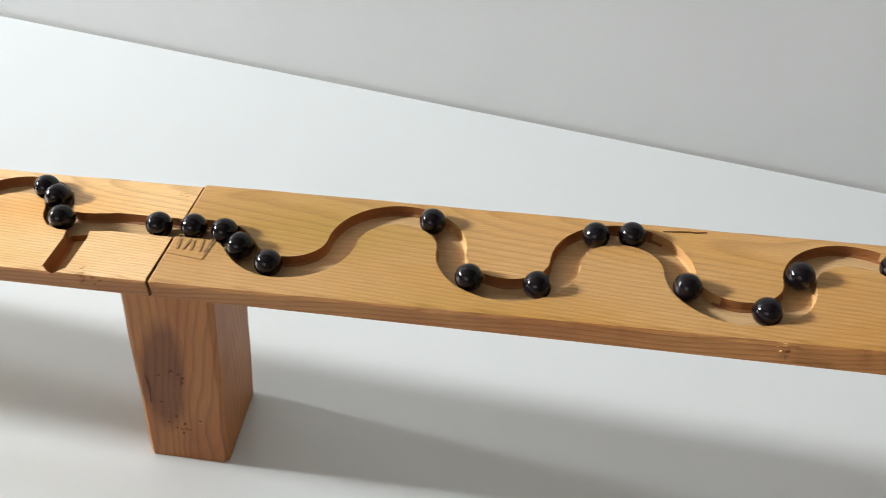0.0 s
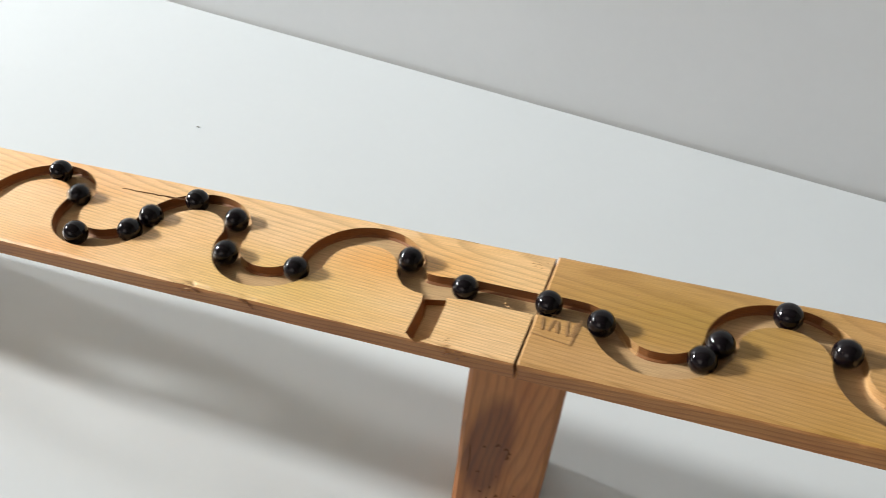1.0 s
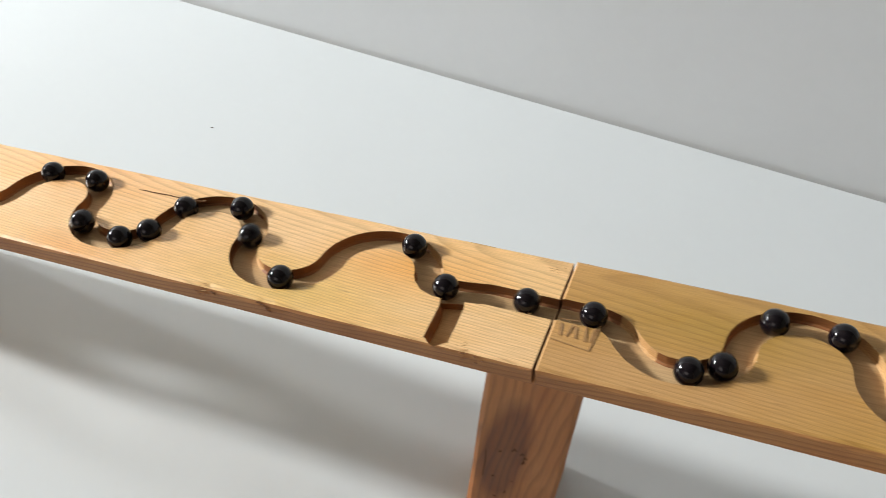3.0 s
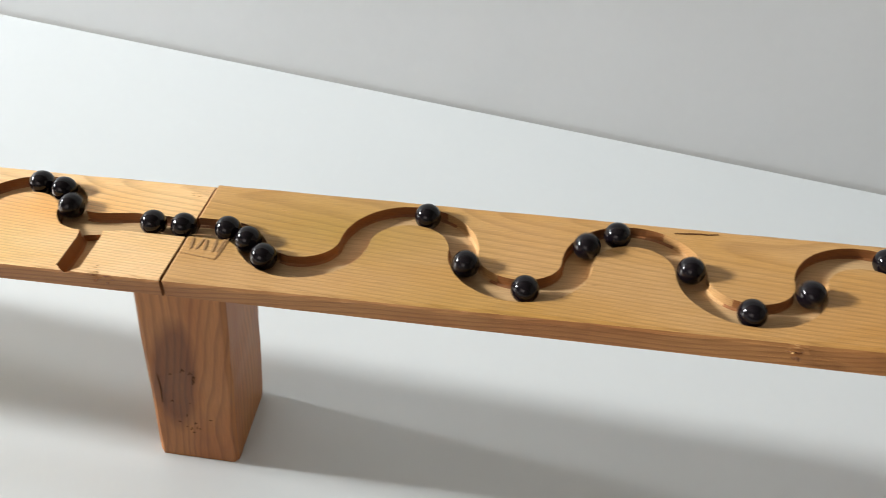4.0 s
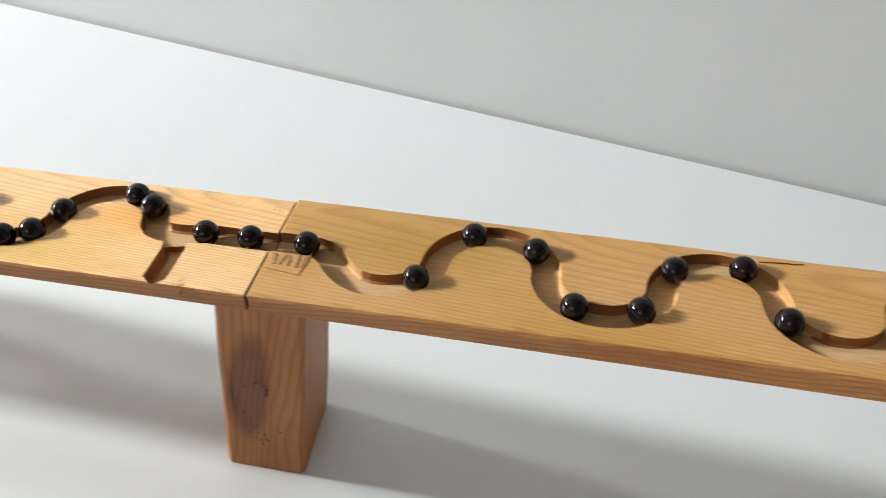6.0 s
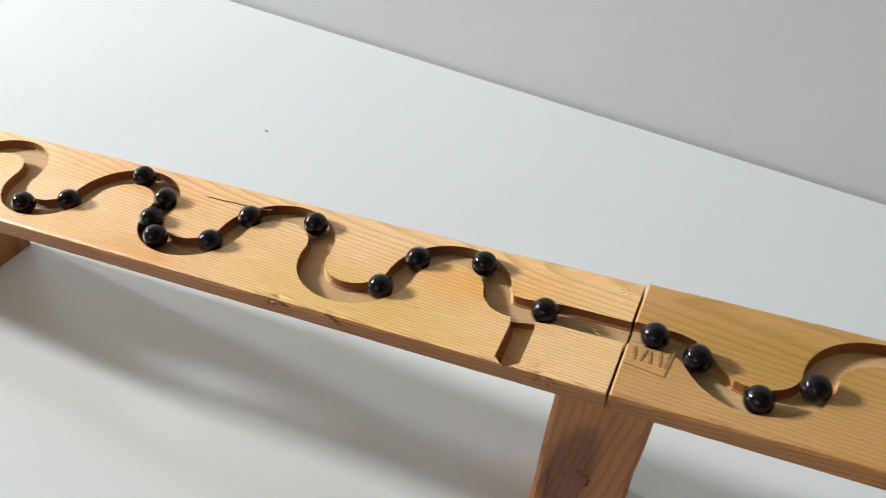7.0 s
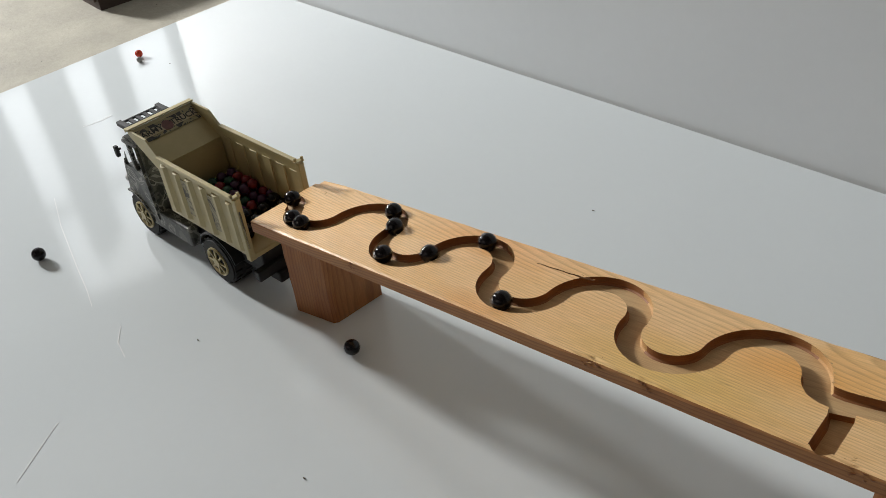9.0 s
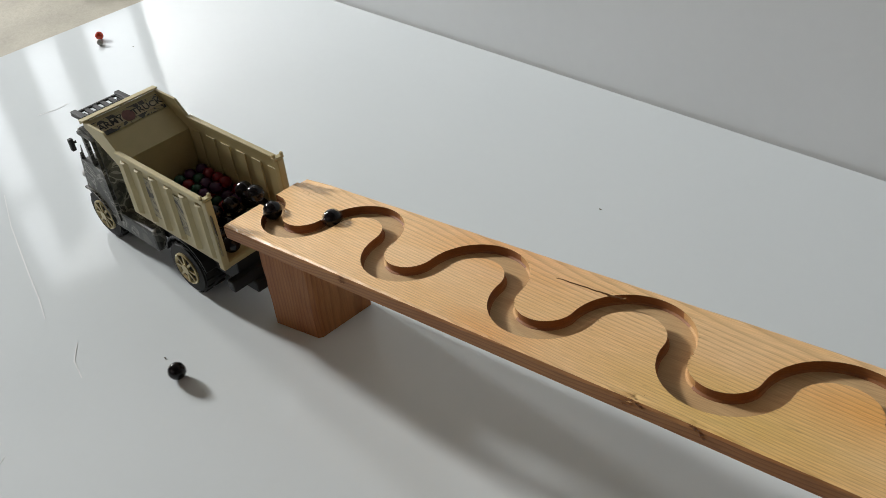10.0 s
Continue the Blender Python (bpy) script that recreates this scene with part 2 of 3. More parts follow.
def room():
    h = 3.12
    def wall(name, a, b, holes):
        """A wall 0.12 thick along x or y with rectangular openings (from, to, low, high)."""
        (x0, y0), (x1, y1) = a, b
        bm = bmesh.new()
        along_y = y1 - y0 > x1 - x0
        s0, s1 = (y0, y1) if along_y else (x0, x1)
        def piece(p, q, lo, hi):
            if q - p < 1e-4 or hi - lo < 1e-4:
                return
            if along_y:
                box((x0, p, lo), (x1, q, hi), bm=bm)
            else:
                box((p, y0, lo), (q, y1, hi), bm=bm)
        at = s0
        for f, t, lo, hi in sorted(holes):
            piece(at, f, 0, h)
            piece(f, t, 0, lo)
            piece(f, t, hi, h)
            at = t
        piece(at, s1, 0, h)
        bmesh.ops.translate(bm, verts=bm.verts, vec=(0, 0, -.12))
        tagged(part(name, bm, PLASTER), "plain plastered wall of the room", "wall", kind="structure")
    wall("wall_west", (-4.72, -2.6), (-4.6, 2.8), [(-.46, -.045, 1.29, 2.10), (.21, .60, 1.29, 2.10), (1.0, 2.09, 1.39, 2.84)])
    wall("wall_east", (2.5, -2.6), (2.62, 2.8), [])
    # the south opening is added only to let the fill lamp through
    wall("wall_south", (-4.6, -2.62), (2.5, -2.5), [(-1.75, -.05, 1.0, 2.2)])
    wall("wall_north", (-4.6, 2.7), (2.5, 2.82), [])
    tagged(part("ceiling", box((-4.7, -2.6, 3.0), (2.6, 2.8, 3.12)), PLASTER), "plain plastered ceiling of the room", "ceiling", kind="structure")


room()


def window_bars():
    frame_paint = plain("window_paint", (.5, .5, .48), .5)
    w = tagged(new("window_1"), "wooden window with upright bars in the room's wall", "window", kind="structure")
    for y, half in ((1.287, .111), (1.663, .083)):
        part("mullion", box((-4.68, y - half, 1.27), (-4.63, y + half, 2.72), .004), frame_paint, w)
    part("transom", box((-4.675, 1.0, 2.055), (-4.635, 2.09, 2.127), .004), frame_paint, w)


window_bars()

# ---- the wooden track ----
H, W, T = .19205, .09, .0124
AXES = {"low": (0.11355, -0.02153, -0.00043), "high": (0.11526, 0.00183, -0.00525)}


def board_frame(which):
    s, r, yaw = AXES[which]
    ax = Vector((math.cos(s) * math.cos(yaw), math.cos(s) * math.sin(yaw), math.sin(s)))
    ay = Vector((-math.sin(yaw), math.cos(r), math.sin(r)))
    az = ax.cross(ay).normalized()
    ay = az.cross(ax)
    m = Matrix((ax, ay, az)).transposed().to_4x4()
    m.translation = (0, 0, H)
    return m


LOW, HIGH = board_frame("low"), board_frame("high")
LOW_SIDES = [-.5495, -.493, -.4335, -.377, -.3165, -.258, -.1965, -.138, -.078]
HIGH_SIDES = [.035, .098, .161, .225, .287, .350, .412, .476, .539, .602, .665]


def centreline(step=14):
    """The groove's middle line from the truck's end to the far end: bows in turn to the front and the back."""
    pts = [(-.70 + .004 * k, .0468) for k in range(34)] + [(-.5610, .0460), (-.5550, .0434), (-.5515, .0395), (-.5490, .0355)]
    for i, (a, b) in enumerate(zip(LOW_SIDES, LOW_SIDES[1:])):
        bow = -.0272 if i % 2 == 0 else .0285
        arc = [((a + b) / 2 - (b - a) / 2 * math.cos(math.pi * k / step), .0470 + bow * math.sin(math.pi * k / step)) for k in range(step)]
        pts += [p for p in arc if p[0] > -.5475 and p[0] < -.0785]
    pts += [(-.0772, .0500), (-.0740, .0462), (-.0690, .0444), (-.0620, .0440), (-.0540, .0448), (-.0460, .0460)]
    pts += [(-.040 + .004 * k, .0472) for k in range(15)]
    pts += [(.0255, .0468), (.0310, .0450), (.0355, .0418), (.0392, .0378), (.0428, .0335), (.0475, .0288), (.0540, .0246)]
    for i, (a, b) in enumerate(zip(HIGH_SIDES, HIGH_SIDES[1:])):
        bow = -.0265 if i % 2 == 0 else .0280
        arc = [((a + b) / 2 - (b - a) / 2 * math.cos(math.pi * k / step), .0485 + bow * math.sin(math.pi * k / step)) for k in range(step)]
        pts += [p for p in arc if p[0] > .060]
    return pts


LINE = centreline()
FINE = centreline(34)
RUN = np.concatenate([[0], np.cumsum(np.hypot(*np.diff(np.array(LINE), axis=0).T))])
RUN = RUN - np.interp(0, [p[0] for p in LINE], RUN)
DEPTH, HALF = .0067, .0086


def channel(pts, half, depth):
    """A closed solid that runs along a line: the bit's rounded path."""
    p = np.array(pts)
    d = np.gradient(p, axis=0)
    d /= np.linalg.norm(d, axis=1)[:, None]
    prof = [(-half, .01), (half, .01), (half, -depth + .0012), (half - .0012, -depth), (-half + .0012, -depth), (-half, -depth + .0012)]
    return loft([[(x - dy * o, y + dx * o, z) for o, z in prof] for (x, y), (dx, dy) in zip(p, d)])


def board(name, u0, u1, m, mat, seed, scars, label, lean=0.0):
    """A plank with worn edges; lean: how far the front's upper edge is planed back at 0.4 m along it."""
    rng = random.Random(seed)
    rings = []
    count = int((u1 - u0) / .004)
    wob = [0.0] * 4
    stations = [u0 + (u1 - u0) * k / count for k in range(count + 1)]
    stations = stations[:1] + [u0 + .0011] + stations[1:-1] + [u1 - .0011] + stations[-1:]
    for u in stations:
        worn = .0010 if u in (u0, u1) else 0
        wob = [w * .9 + rng.gauss(0, .00010) for w in wob]
        ch = [.0024 + wob[0] * 1.6, .0018 + abs(wob[1]) * 1.6, .0014, .0012]
        front = 0.0
        for c, width, deep in scars:
            front += deep * max(0, 1 - abs(u - c) / width) * (.8 + .4 * rng.random())
        bow = wob[2] * .4
        a, b, c2, d2 = ch
        back = lean * min(1.1, max(0, u / .4))
        prof = [(bow, -T + .0012), (.0012, -T), (W - .0012, -T), (W, -T + .0012), (W, -b), (W - b * .3, -b * .3), (W - b, 0),
                (a + front * 1.2 + back, 0), ((a + front) * .3 + bow + back * .93, -(a * .35 + front * .3)), (bow + back * .78, -a - front)]
        rings.append([(u, max(v, worn), min(w, -worn)) for v, w in prof])
    ob = new(name, mesh_of(loft(rings), [mat, ROUTED_SHADED, FLOORED, EDGE, TORN_LIT]))
    ob.matrix_world = m
    return tagged(ob, label, "wooden board")


def finish_board(ob, cutters):
    cut(ob, cutters)
    me = ob.data
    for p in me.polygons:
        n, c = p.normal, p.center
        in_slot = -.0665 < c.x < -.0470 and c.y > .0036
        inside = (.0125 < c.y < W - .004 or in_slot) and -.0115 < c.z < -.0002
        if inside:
            # torn and burnished wood, plus light in the colour: window-facing walls pale, others dark
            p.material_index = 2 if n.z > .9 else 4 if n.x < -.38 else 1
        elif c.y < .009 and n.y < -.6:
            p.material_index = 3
    return ob


def line_between(u0, u1):
    return [p for p in FINE if u0 <= p[0] <= u1]


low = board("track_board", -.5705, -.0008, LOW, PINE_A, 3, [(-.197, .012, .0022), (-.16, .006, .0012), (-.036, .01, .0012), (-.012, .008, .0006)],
            "pale pine board with a routed winding groove, sloping downwards")
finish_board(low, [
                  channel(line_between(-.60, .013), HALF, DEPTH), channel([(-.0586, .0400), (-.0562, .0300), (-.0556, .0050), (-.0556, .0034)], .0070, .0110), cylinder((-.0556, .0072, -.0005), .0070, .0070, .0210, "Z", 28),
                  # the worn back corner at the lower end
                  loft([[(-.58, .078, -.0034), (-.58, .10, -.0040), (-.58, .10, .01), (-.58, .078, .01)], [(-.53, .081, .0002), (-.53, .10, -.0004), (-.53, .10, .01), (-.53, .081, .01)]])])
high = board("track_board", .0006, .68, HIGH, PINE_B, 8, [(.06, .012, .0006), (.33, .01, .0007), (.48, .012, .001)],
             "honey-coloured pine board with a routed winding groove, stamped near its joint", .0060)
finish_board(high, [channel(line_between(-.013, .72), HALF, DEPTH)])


def under(x, y):
    """Height of the boards' underside."""
    m = LOW if x < 0 else HIGH
    n = m.to_3x3() @ Vector((0, 0, 1))
    o = m @ Vector((0, 0, -T))
    return o.z - (n.x * (x - o.x) + n.y * (y - o.y)) / n.z


def post(name, corners, label, mat=POST):
    """An upright timber cut to the slope above it, with softened edges."""
    cx, cy = sum(c[0] for c in corners) / 4, sum(c[1] for c in corners) / 4
    rng = random.Random(len(label))
    rings = []
    def outline(z, top):
        out = []
        for i, (x, y) in enumerate(corners):
            for (px, py) in (corners[i - 1], corners[(i + 1) % 4]):
                d = Vector((px - x, py - y)).normalized() * .003
                out.append((x + d.x, y + d.y))
        if top:
            return [(x, y, min(under(x, y), under(max(x, 1e-4) if x > 0 else min(x, -1e-4), y)) - .0003) for x, y in out]
        return [(x + rng.gauss(0, .0002), y + rng.gauss(0, .0002), z) for x, y in out]
    low_top = min(under(x, y) for x, y in corners) - .006
    rings = [outline(0.0004, False)] + [outline(low_top * k / 8, False) for k in range(1, 9)] + [outline(0, True)]
    # centred on its own base, so the grain runs true
    ob = part(name, loft([[(x - cx, y - cy, z) for x, y, z in r] for r in rings]), mat)
    ob.location = (cx, cy, 0)
    return tagged(ob, label, "wooden block")


blocks = []
blocks.append(post("support_block", [(-.0278, .0158), (.0278, .0195), (.0250, .0852), (-.030, .083)], "reddish pine block standing upright under the joint of two boards"))
blocks.append(post("support_block", [(-.571, .0265), (-.5200, .0365), (-.5155, .0985), (-.565, .0905)], "short pine block under the board's end beside the toy truck", POST_PLAIN))
blocks.append(post("support_block", [(.540, .013), (.600, .012), (.598, .082), (.5385, .083)], "tall cracked pine block under the upper board", POST_PLAIN))


# ---- the toy dump truck ----
def wheel(truck, x, y, outer, r=.0280, wide=.023):
    """A chunky tyre with lugs on a spoked rim; outer: -1 or 1, the side it faces."""
    w = new("wheel")
    w.parent = truck
    w.location = (x, y, r)
    bm = cylinder((0, 0, 0), r - .0012, r - .0012, wide, seg=36, bevel=.0018)
    for k in range(18):
        a = 2 * math.pi * k / 18
        for side in (-1, 1):
            lug = box((-.0019, -.0038, -.001), (.0019, .0038, .0016))
            off = a + (.17 if side > 0 else 0)
            bmesh.ops.transform(lug, verts=lug.verts, matrix=Matrix.Rotation(off, 4, "Y") @ Matrix.Translation((0, side * wide * .27, r - .0016)))
            me = bpy.data.meshes.new("lug")
            lug.to_mesh(me)
            lug.free()
            bm.from_mesh(me)
            bpy.data.meshes.remove(me)
    part("tyre", bm, RUBBER, w, "black rubber tyre with lugs")
    part("hub_disc", cylinder((0, outer * (wide / 2 - .0009), 0), .0162, .0162, .002, seg=28), DARK, w)
    # an open rim: outer ring, hub and spokes
    ring = []
    for k in range(33):
        a = 2 * math.pi * k / 32
        ring.append([(r_ * math.cos(a), outer * (wide / 2 + h_), r_ * math.sin(a)) for r_, h_ in ((.0168, -.0006), (.0168, .0016), (.0158, .0022), (.0138, .0004), (.0138, -.0006))])
    rim = loft(ring, caps=False)
    cylinder((0, outer * (wide / 2 + .0012), 0), .0052, .0040, .0036, seg=16, bm=rim)
    for k in range(8):
        sp = box((-.0012, -.0009, .0025), (.0012, .0009, .0148), .0003, 1)
        bmesh.ops.transform(sp, verts=sp.verts, matrix=Matrix.Translation((0, outer * (wide / 2 + .0012), 0)) @ Matrix.Rotation(2 * math.pi * k / 8, 4, "Y"))
        me = bpy.data.meshes.new("spoke")
        sp.to_mesh(me)
        sp.free()
        rim.from_mesh(me)
        bpy.data.meshes.remove(me)
    part("rim", rim, RIM, w, "tan spoked rim")


def lettering(text, parent, m, size, mat, name="lettering"):
    """Words from the built-in font, as a thin mesh."""
    c = bpy.data.curves.new("words", "FONT")
    c.offset = .0001
    c.body, c.size, c.extrude, c.align_x, c.align_y = text, size, .0002, "CENTER", "CENTER"
    tmp = new("words", c)
    bpy.context.view_layer.update()
    me = bpy.data.meshes.new_from_object(tmp.evaluated_get(bpy.context.evaluated_depsgraph_get()))
    bpy.data.objects.remove(tmp)
    me.materials.append(mat)
    ob = new(name, me)
    ob.parent = parent
    ob.matrix_local = m
    return ob


BED = dict(x0=-.712, x1=-.580, y0=.004, y1=.080, floor=.082, rim=.145)


def toy_truck():
    truck = tagged(new("toy_dump_truck"), "tan and camouflage plastic toy dump truck holding beads", "toy truck")
    x0, x1, y0, y1, zf, zr = (BED[k] for k in ("x0", "x1", "y0", "y1", "floor", "rim"))
    ym = (y0 + y1) / 2
    # the bed, an open-ended tub
    bed = new("dump_bed")
    bed.parent = truck
    th = .0022
    part("bed_floor", box((x0 - .002, y0 + .003, zf - .003), (x1 + .001, y1 - .003, zf), .0006), TAN, bed)
    for side, (ya, yb, out) in enumerate(((y0, y0 + th, -1), (y1 - th, y1, 1))):
        bm = loft([[(x0 - .0445, y, zr + .0095), (x0 - .002, y, zr - .016), (x0 - .002, y, zf - .003), (x1, y, zf - .003), (x1, y, zr), (x0 + .004, y, zr), (x0 - .012, y, zr + .0145), (x0 - .045, y, zr + .0150)] for y in (ya, yb)])
        # top rail
        box((x0 + .002, ya - (.0022 if out < 0 else .0004), zr - .004), (x1 + .0005, yb + (.0022 if out > 0 else .0004), zr + .0012), .0006, 1, bm)
        part("side_wall", bm, TAN, bed)
        for k in range(6):
            x = x0 + .006 + k * (x1 - x0 - .018) / 5.2
            yy = ya if out < 0 else yb
            rib = loft([[(x, yy, zf + .002), (x + .0035, yy + out * .0032, zf + .004), (x + .0075, yy + out * .0032, zf + .004), (x + .011, yy, zf + .002)],
                        [(x, yy, zr - .006), (x + .0035, yy + out * .0032, zr - .007), (x + .0075, yy + out * .0032, zr - .007), (x + .011, yy, zr - .006)]])
            part("rib", rib, TAN, bed)
            yi = yb if out < 0 else ya
            part("inner_panel", box((x + .001, min(yi, yi - out * .0012), zf + .003), (x + .0135, max(yi, yi - out * .0012), zr - .010), .0004, 1), TAN, bed)
        # printed patches between the ribs
        for k in (1, 3, 5):
            if out < 0:
                x = x0 + .006 + (k + .55) * (x1 - x0 - .018) / 5.2
                part("printed_patch", box((x - .001, ya - .0008, zf + .010), (x + .0085, ya + .0002, zr - .012)), DESERT, bed, "camouflage print on the bed's side")
        # tail post with hinge lugs
        yy = (ya + yb) / 2
        bm = box((x1 - .004, yy - .0032, zf - .006), (x1 + .0025, yy + .0032, zr + .001), .0008)
        box((x1 - .0035, yy - .0048, zr + .0008), (x1 + .002, yy + .0048, zr + .0032), .0006, 1, bm)
        box((x1 - .003, yy - .0046, zr + .003), (x1 - .0005, yy - .0022, zr + .0062), .0004, 1, bm)
        box((x1 - .001, yy + .0022, zr + .003), (x1 + .0015, yy + .0046, zr + .0062), .0004, 1, bm)
        part("tail_post", bm, TAN, bed)
    part("bed_sill", box((x1 - .002, y0, zf - .006), (x1 + .002, y1, zf - .0005), .0005, 1), TAN, bed)
    # leaning headboard with a canopy lip over the cab
    bm = loft([[(x0 + .0005, y, zf - .002), (x0 - .002, y, zf - .002), (x0 - .002, y, zr - .0145), (x0 - .0465, y, zr + .0120), (x0 - .0445, y, zr + .0140), (x0 + .0005, y, zr - .0125)]
               for y in (y0 + .0018, y1 - .0018)])
    part("headboard", bm, TAN, bed)
    bm = loft([[(x0 - .049, y, zr + .0120), (x0 - .0425, y, zr + .0152), (x0 - .0425, y, zr + .0168), (x0 - .050, y, zr + .0160)] for y in (y0 - .001, y1 + .001)])
    part("canopy_lip", bm, TAN, bed)
    # words on the headboard's upper half
    top, low = Vector((x0 - .0445, ym, zr + .0140)), Vector((x0 + .0005, ym, zr - .0125))
    up = (top - low).normalized()
    right = Vector((0, 1, 0))
    nrm = right.cross(up)
    def on_head(k, y, lift):
        p = top - up * k + right * y + nrm * lift
        m = Matrix((right, up, nrm)).transposed().to_4x4()
        m.translation = p
        return m
    plate = box((-.034, -.0085, 0), (.034, .0085, .0005))
    ob = part("printed_plate", plate, DECAL, bed, "camouflage decal on the headboard")
    ob.matrix_local = on_head(.0135, 0, .0006)
    part("printed_badge", cylinder((0, 0, 0), .006, .006, .0006, "Z", 20), plain("badge_red", (.16, .07, .06), .5, 0, .3, 200, 0), bed).matrix_local = on_head(.0135, -.001, .0014)
    for word, y in (("ARMY", -.0190), ("TRUCK", .0185)):
        part("word_backing", box((-.0138, -.0040, 0), (.0138, .0040, .0004)), CREAM, bed).matrix_local = on_head(.0135, y, .0012)
        lettering(word, bed, on_head(.0135, y, .0020), .0094, INK)
    # chassis
    bm = box((-.822, .034, .022), (-.590, .051, .034), .002)
    box((-.77, .026, .033), (-.60, .058, .062), .002, 2, bm)
    box((-.66, .030, .06), (-.60, .054, .079), .002, 2, bm)
    part("chassis", bm, DARK, truck, "black plastic chassis")
    part("fuel_tank", box((-.792, .012, .026), (-.712, .024, .050), .003), CAMO, truck)
    part("fuel_tank", box((-.792, .060, .026), (-.712, .072, .050), .003), CAMO, truck)
    for y in (.021, .064):
        pts = []
        for k in range(9):
            a = math.pi * (.08 + .84 * k / 8)
            pts.append((-.667 + .0315 * math.cos(a), .028 + .0315 * math.sin(a)))
        rings = [[(x, y - .007, z), (x, y + .007, z), (x * 1 + (x + .667) * .05, y + .007, z + .0015), (x + (x + .667) * .05, y - .007, z + .0015)] for x, z in pts]
        part("mudguard", loft(rings), DARK, truck)
    part("rear_bumper", box((-.602, .014, .034), (-.594, .070, .046), .0015), DARK, truck)
    # cab
    cab = new("cab")
    cab.parent = truck
    shell = loft([[(-.828, y, .036), (-.768, y, .036), (-.768, y, .134), (-.797, y, .138), (-.813, y, .100)] for y in (.0105, .0745)])
    es = [e for e in shell.edges if e.calc_face_angle(0) > .4]
    bmesh.ops.bevel(shell, geom=es, offset=.003, segments=2, affect="EDGES")
    body = part("cab_body", shell, CAMO, cab, "grey camouflage plastic cab")
    holes = [box((-.807, .0, .099), (-.789, .02, .131), .002), box((-.785, .0, .099), (-.772, .02, .131), .002),
             box((-.807, .065, .099), (-.789, .09, .131), .002), box((-.785, .065, .099), (-.772, .09, .131), .002),
             box((-.86, .014, .095), (-.790, .071, .131), .002), cylinder((-.816, .012, .028), .0325, .0325, .050, seg=32), cylinder((-.816, .073, .028), .0325, .0325, .050, seg=32),
             box((-.804, .0142, .088), (-.772, .0708, .133))]
    cut(body, holes)
    part("seat_bench", box((-.783, .016, .085), (-.775, .068, .112), .002), DARK, cab)
    part("bumper", box((-.836, .026, .026), (-.826, .059, .042), .002), DARK, cab)
    for y in (.018, .067):
        part("headlight", cylinder((-.8265, y, .072), .0052, .0052, .004, "X", 20, bevel=.0006), plain("lamp_clear", (.7, .7, .68), .15), cab)
    for s, y in ((-1, .0105), (1, .0745)):
        bm = box((-.806, min(y, y + s * .005), .119), (-.8045, max(y, y + s * .005), .121))
        box((-.810, y + s * .004 - .0022, .111), (-.805, y + s * .004 + .0022, .124), .0012, 2, bm)
        part("mirror", bm, DARK, cab, "black wing mirror")
    for y in (.0100, .0750):
        pts = [(-.816 + .0332 * math.cos(math.pi * (.04 + .52 * k / 10)), .028 + .0332 * math.sin(math.pi * (.04 + .52 * k / 10))) for k in range(11)]
        part("wheel_arch", loft([[(x, y - .0014, z - .0005), (x, y + .0014, z - .0005), (x, y + .0014, z + .0018), (x, y - .0014, z + .0018)] for x, z in pts]), CAMO, cab)
    # roof rack
    rack = new("roof_rack")
    rack.parent = truck
    for x in (-.804, -.790):
        part("rail", box((x - .0014, .021, .1455), (x + .0014, .063, .1479), .0004, 1), DARK, rack)
    for k in range(6):
        y = .021 + k * .0084
        part("slat", box((-.804, y - .0022, .1457), (-.790, y + .0022, .1475)), DARK, rack)
    for y in (.024, .061):
        part("bracket", box((-.799, y - .0015, .1365), (-.795, y + .0015, .146)), DARK, rack)
    for y in (.0190, .0655):
        part("end_lamp", box((-.808, y - .003, .1435), (-.786, y + .003, .1490), .0008, 1), DARK, rack)
    for x, ys in ((-.812, (.0255, .0595)), (-.667, (.0245, .0605))):
        for y, o in zip(ys, (-1, 1)):
            wheel(truck, x, y, o)
    for x in (-.812, -.667):
        part("axle", cylinder((x, .0425, .028), .0028, .0028, .05, seg=12), DARK, truck)
    truck.matrix_world = pose(-.5808, .0382, 0, 0, 0, -.73) @ Matrix.Diagonal((1.02, 1.02, 1, 1)) @ pose(.58, -.042, 0)
    return truck


toy_truck()

# ---- loose beads in the truck and on the sheet ----
BEAD_R = .0078


def ball(name, r, mat, at, label, category="bead", group="", seg=(32, 18)):
    bm = bmesh.new()
    bmesh.ops.create_uvsphere(bm, u_segments=seg[0], v_segments=seg[1], radius=r)
    ob = part(name, bm, mat, smooth=True)
    ob.location = at
    return tagged(ob, label, category, group)


# base colours dimmed to carry the shade inside the truck bed
COLOURS = {"red": (.20, .010, .016), "white": (.30, .28, .25), "green": (.010, .065, .033), "blue": (.014, .03, .10), "purple": (.06, .014, .06)}
bead_mats = {k: plain(k + "_bead", c, .3, 0, .08, 80, 0) for k, c in COLOURS.items()}


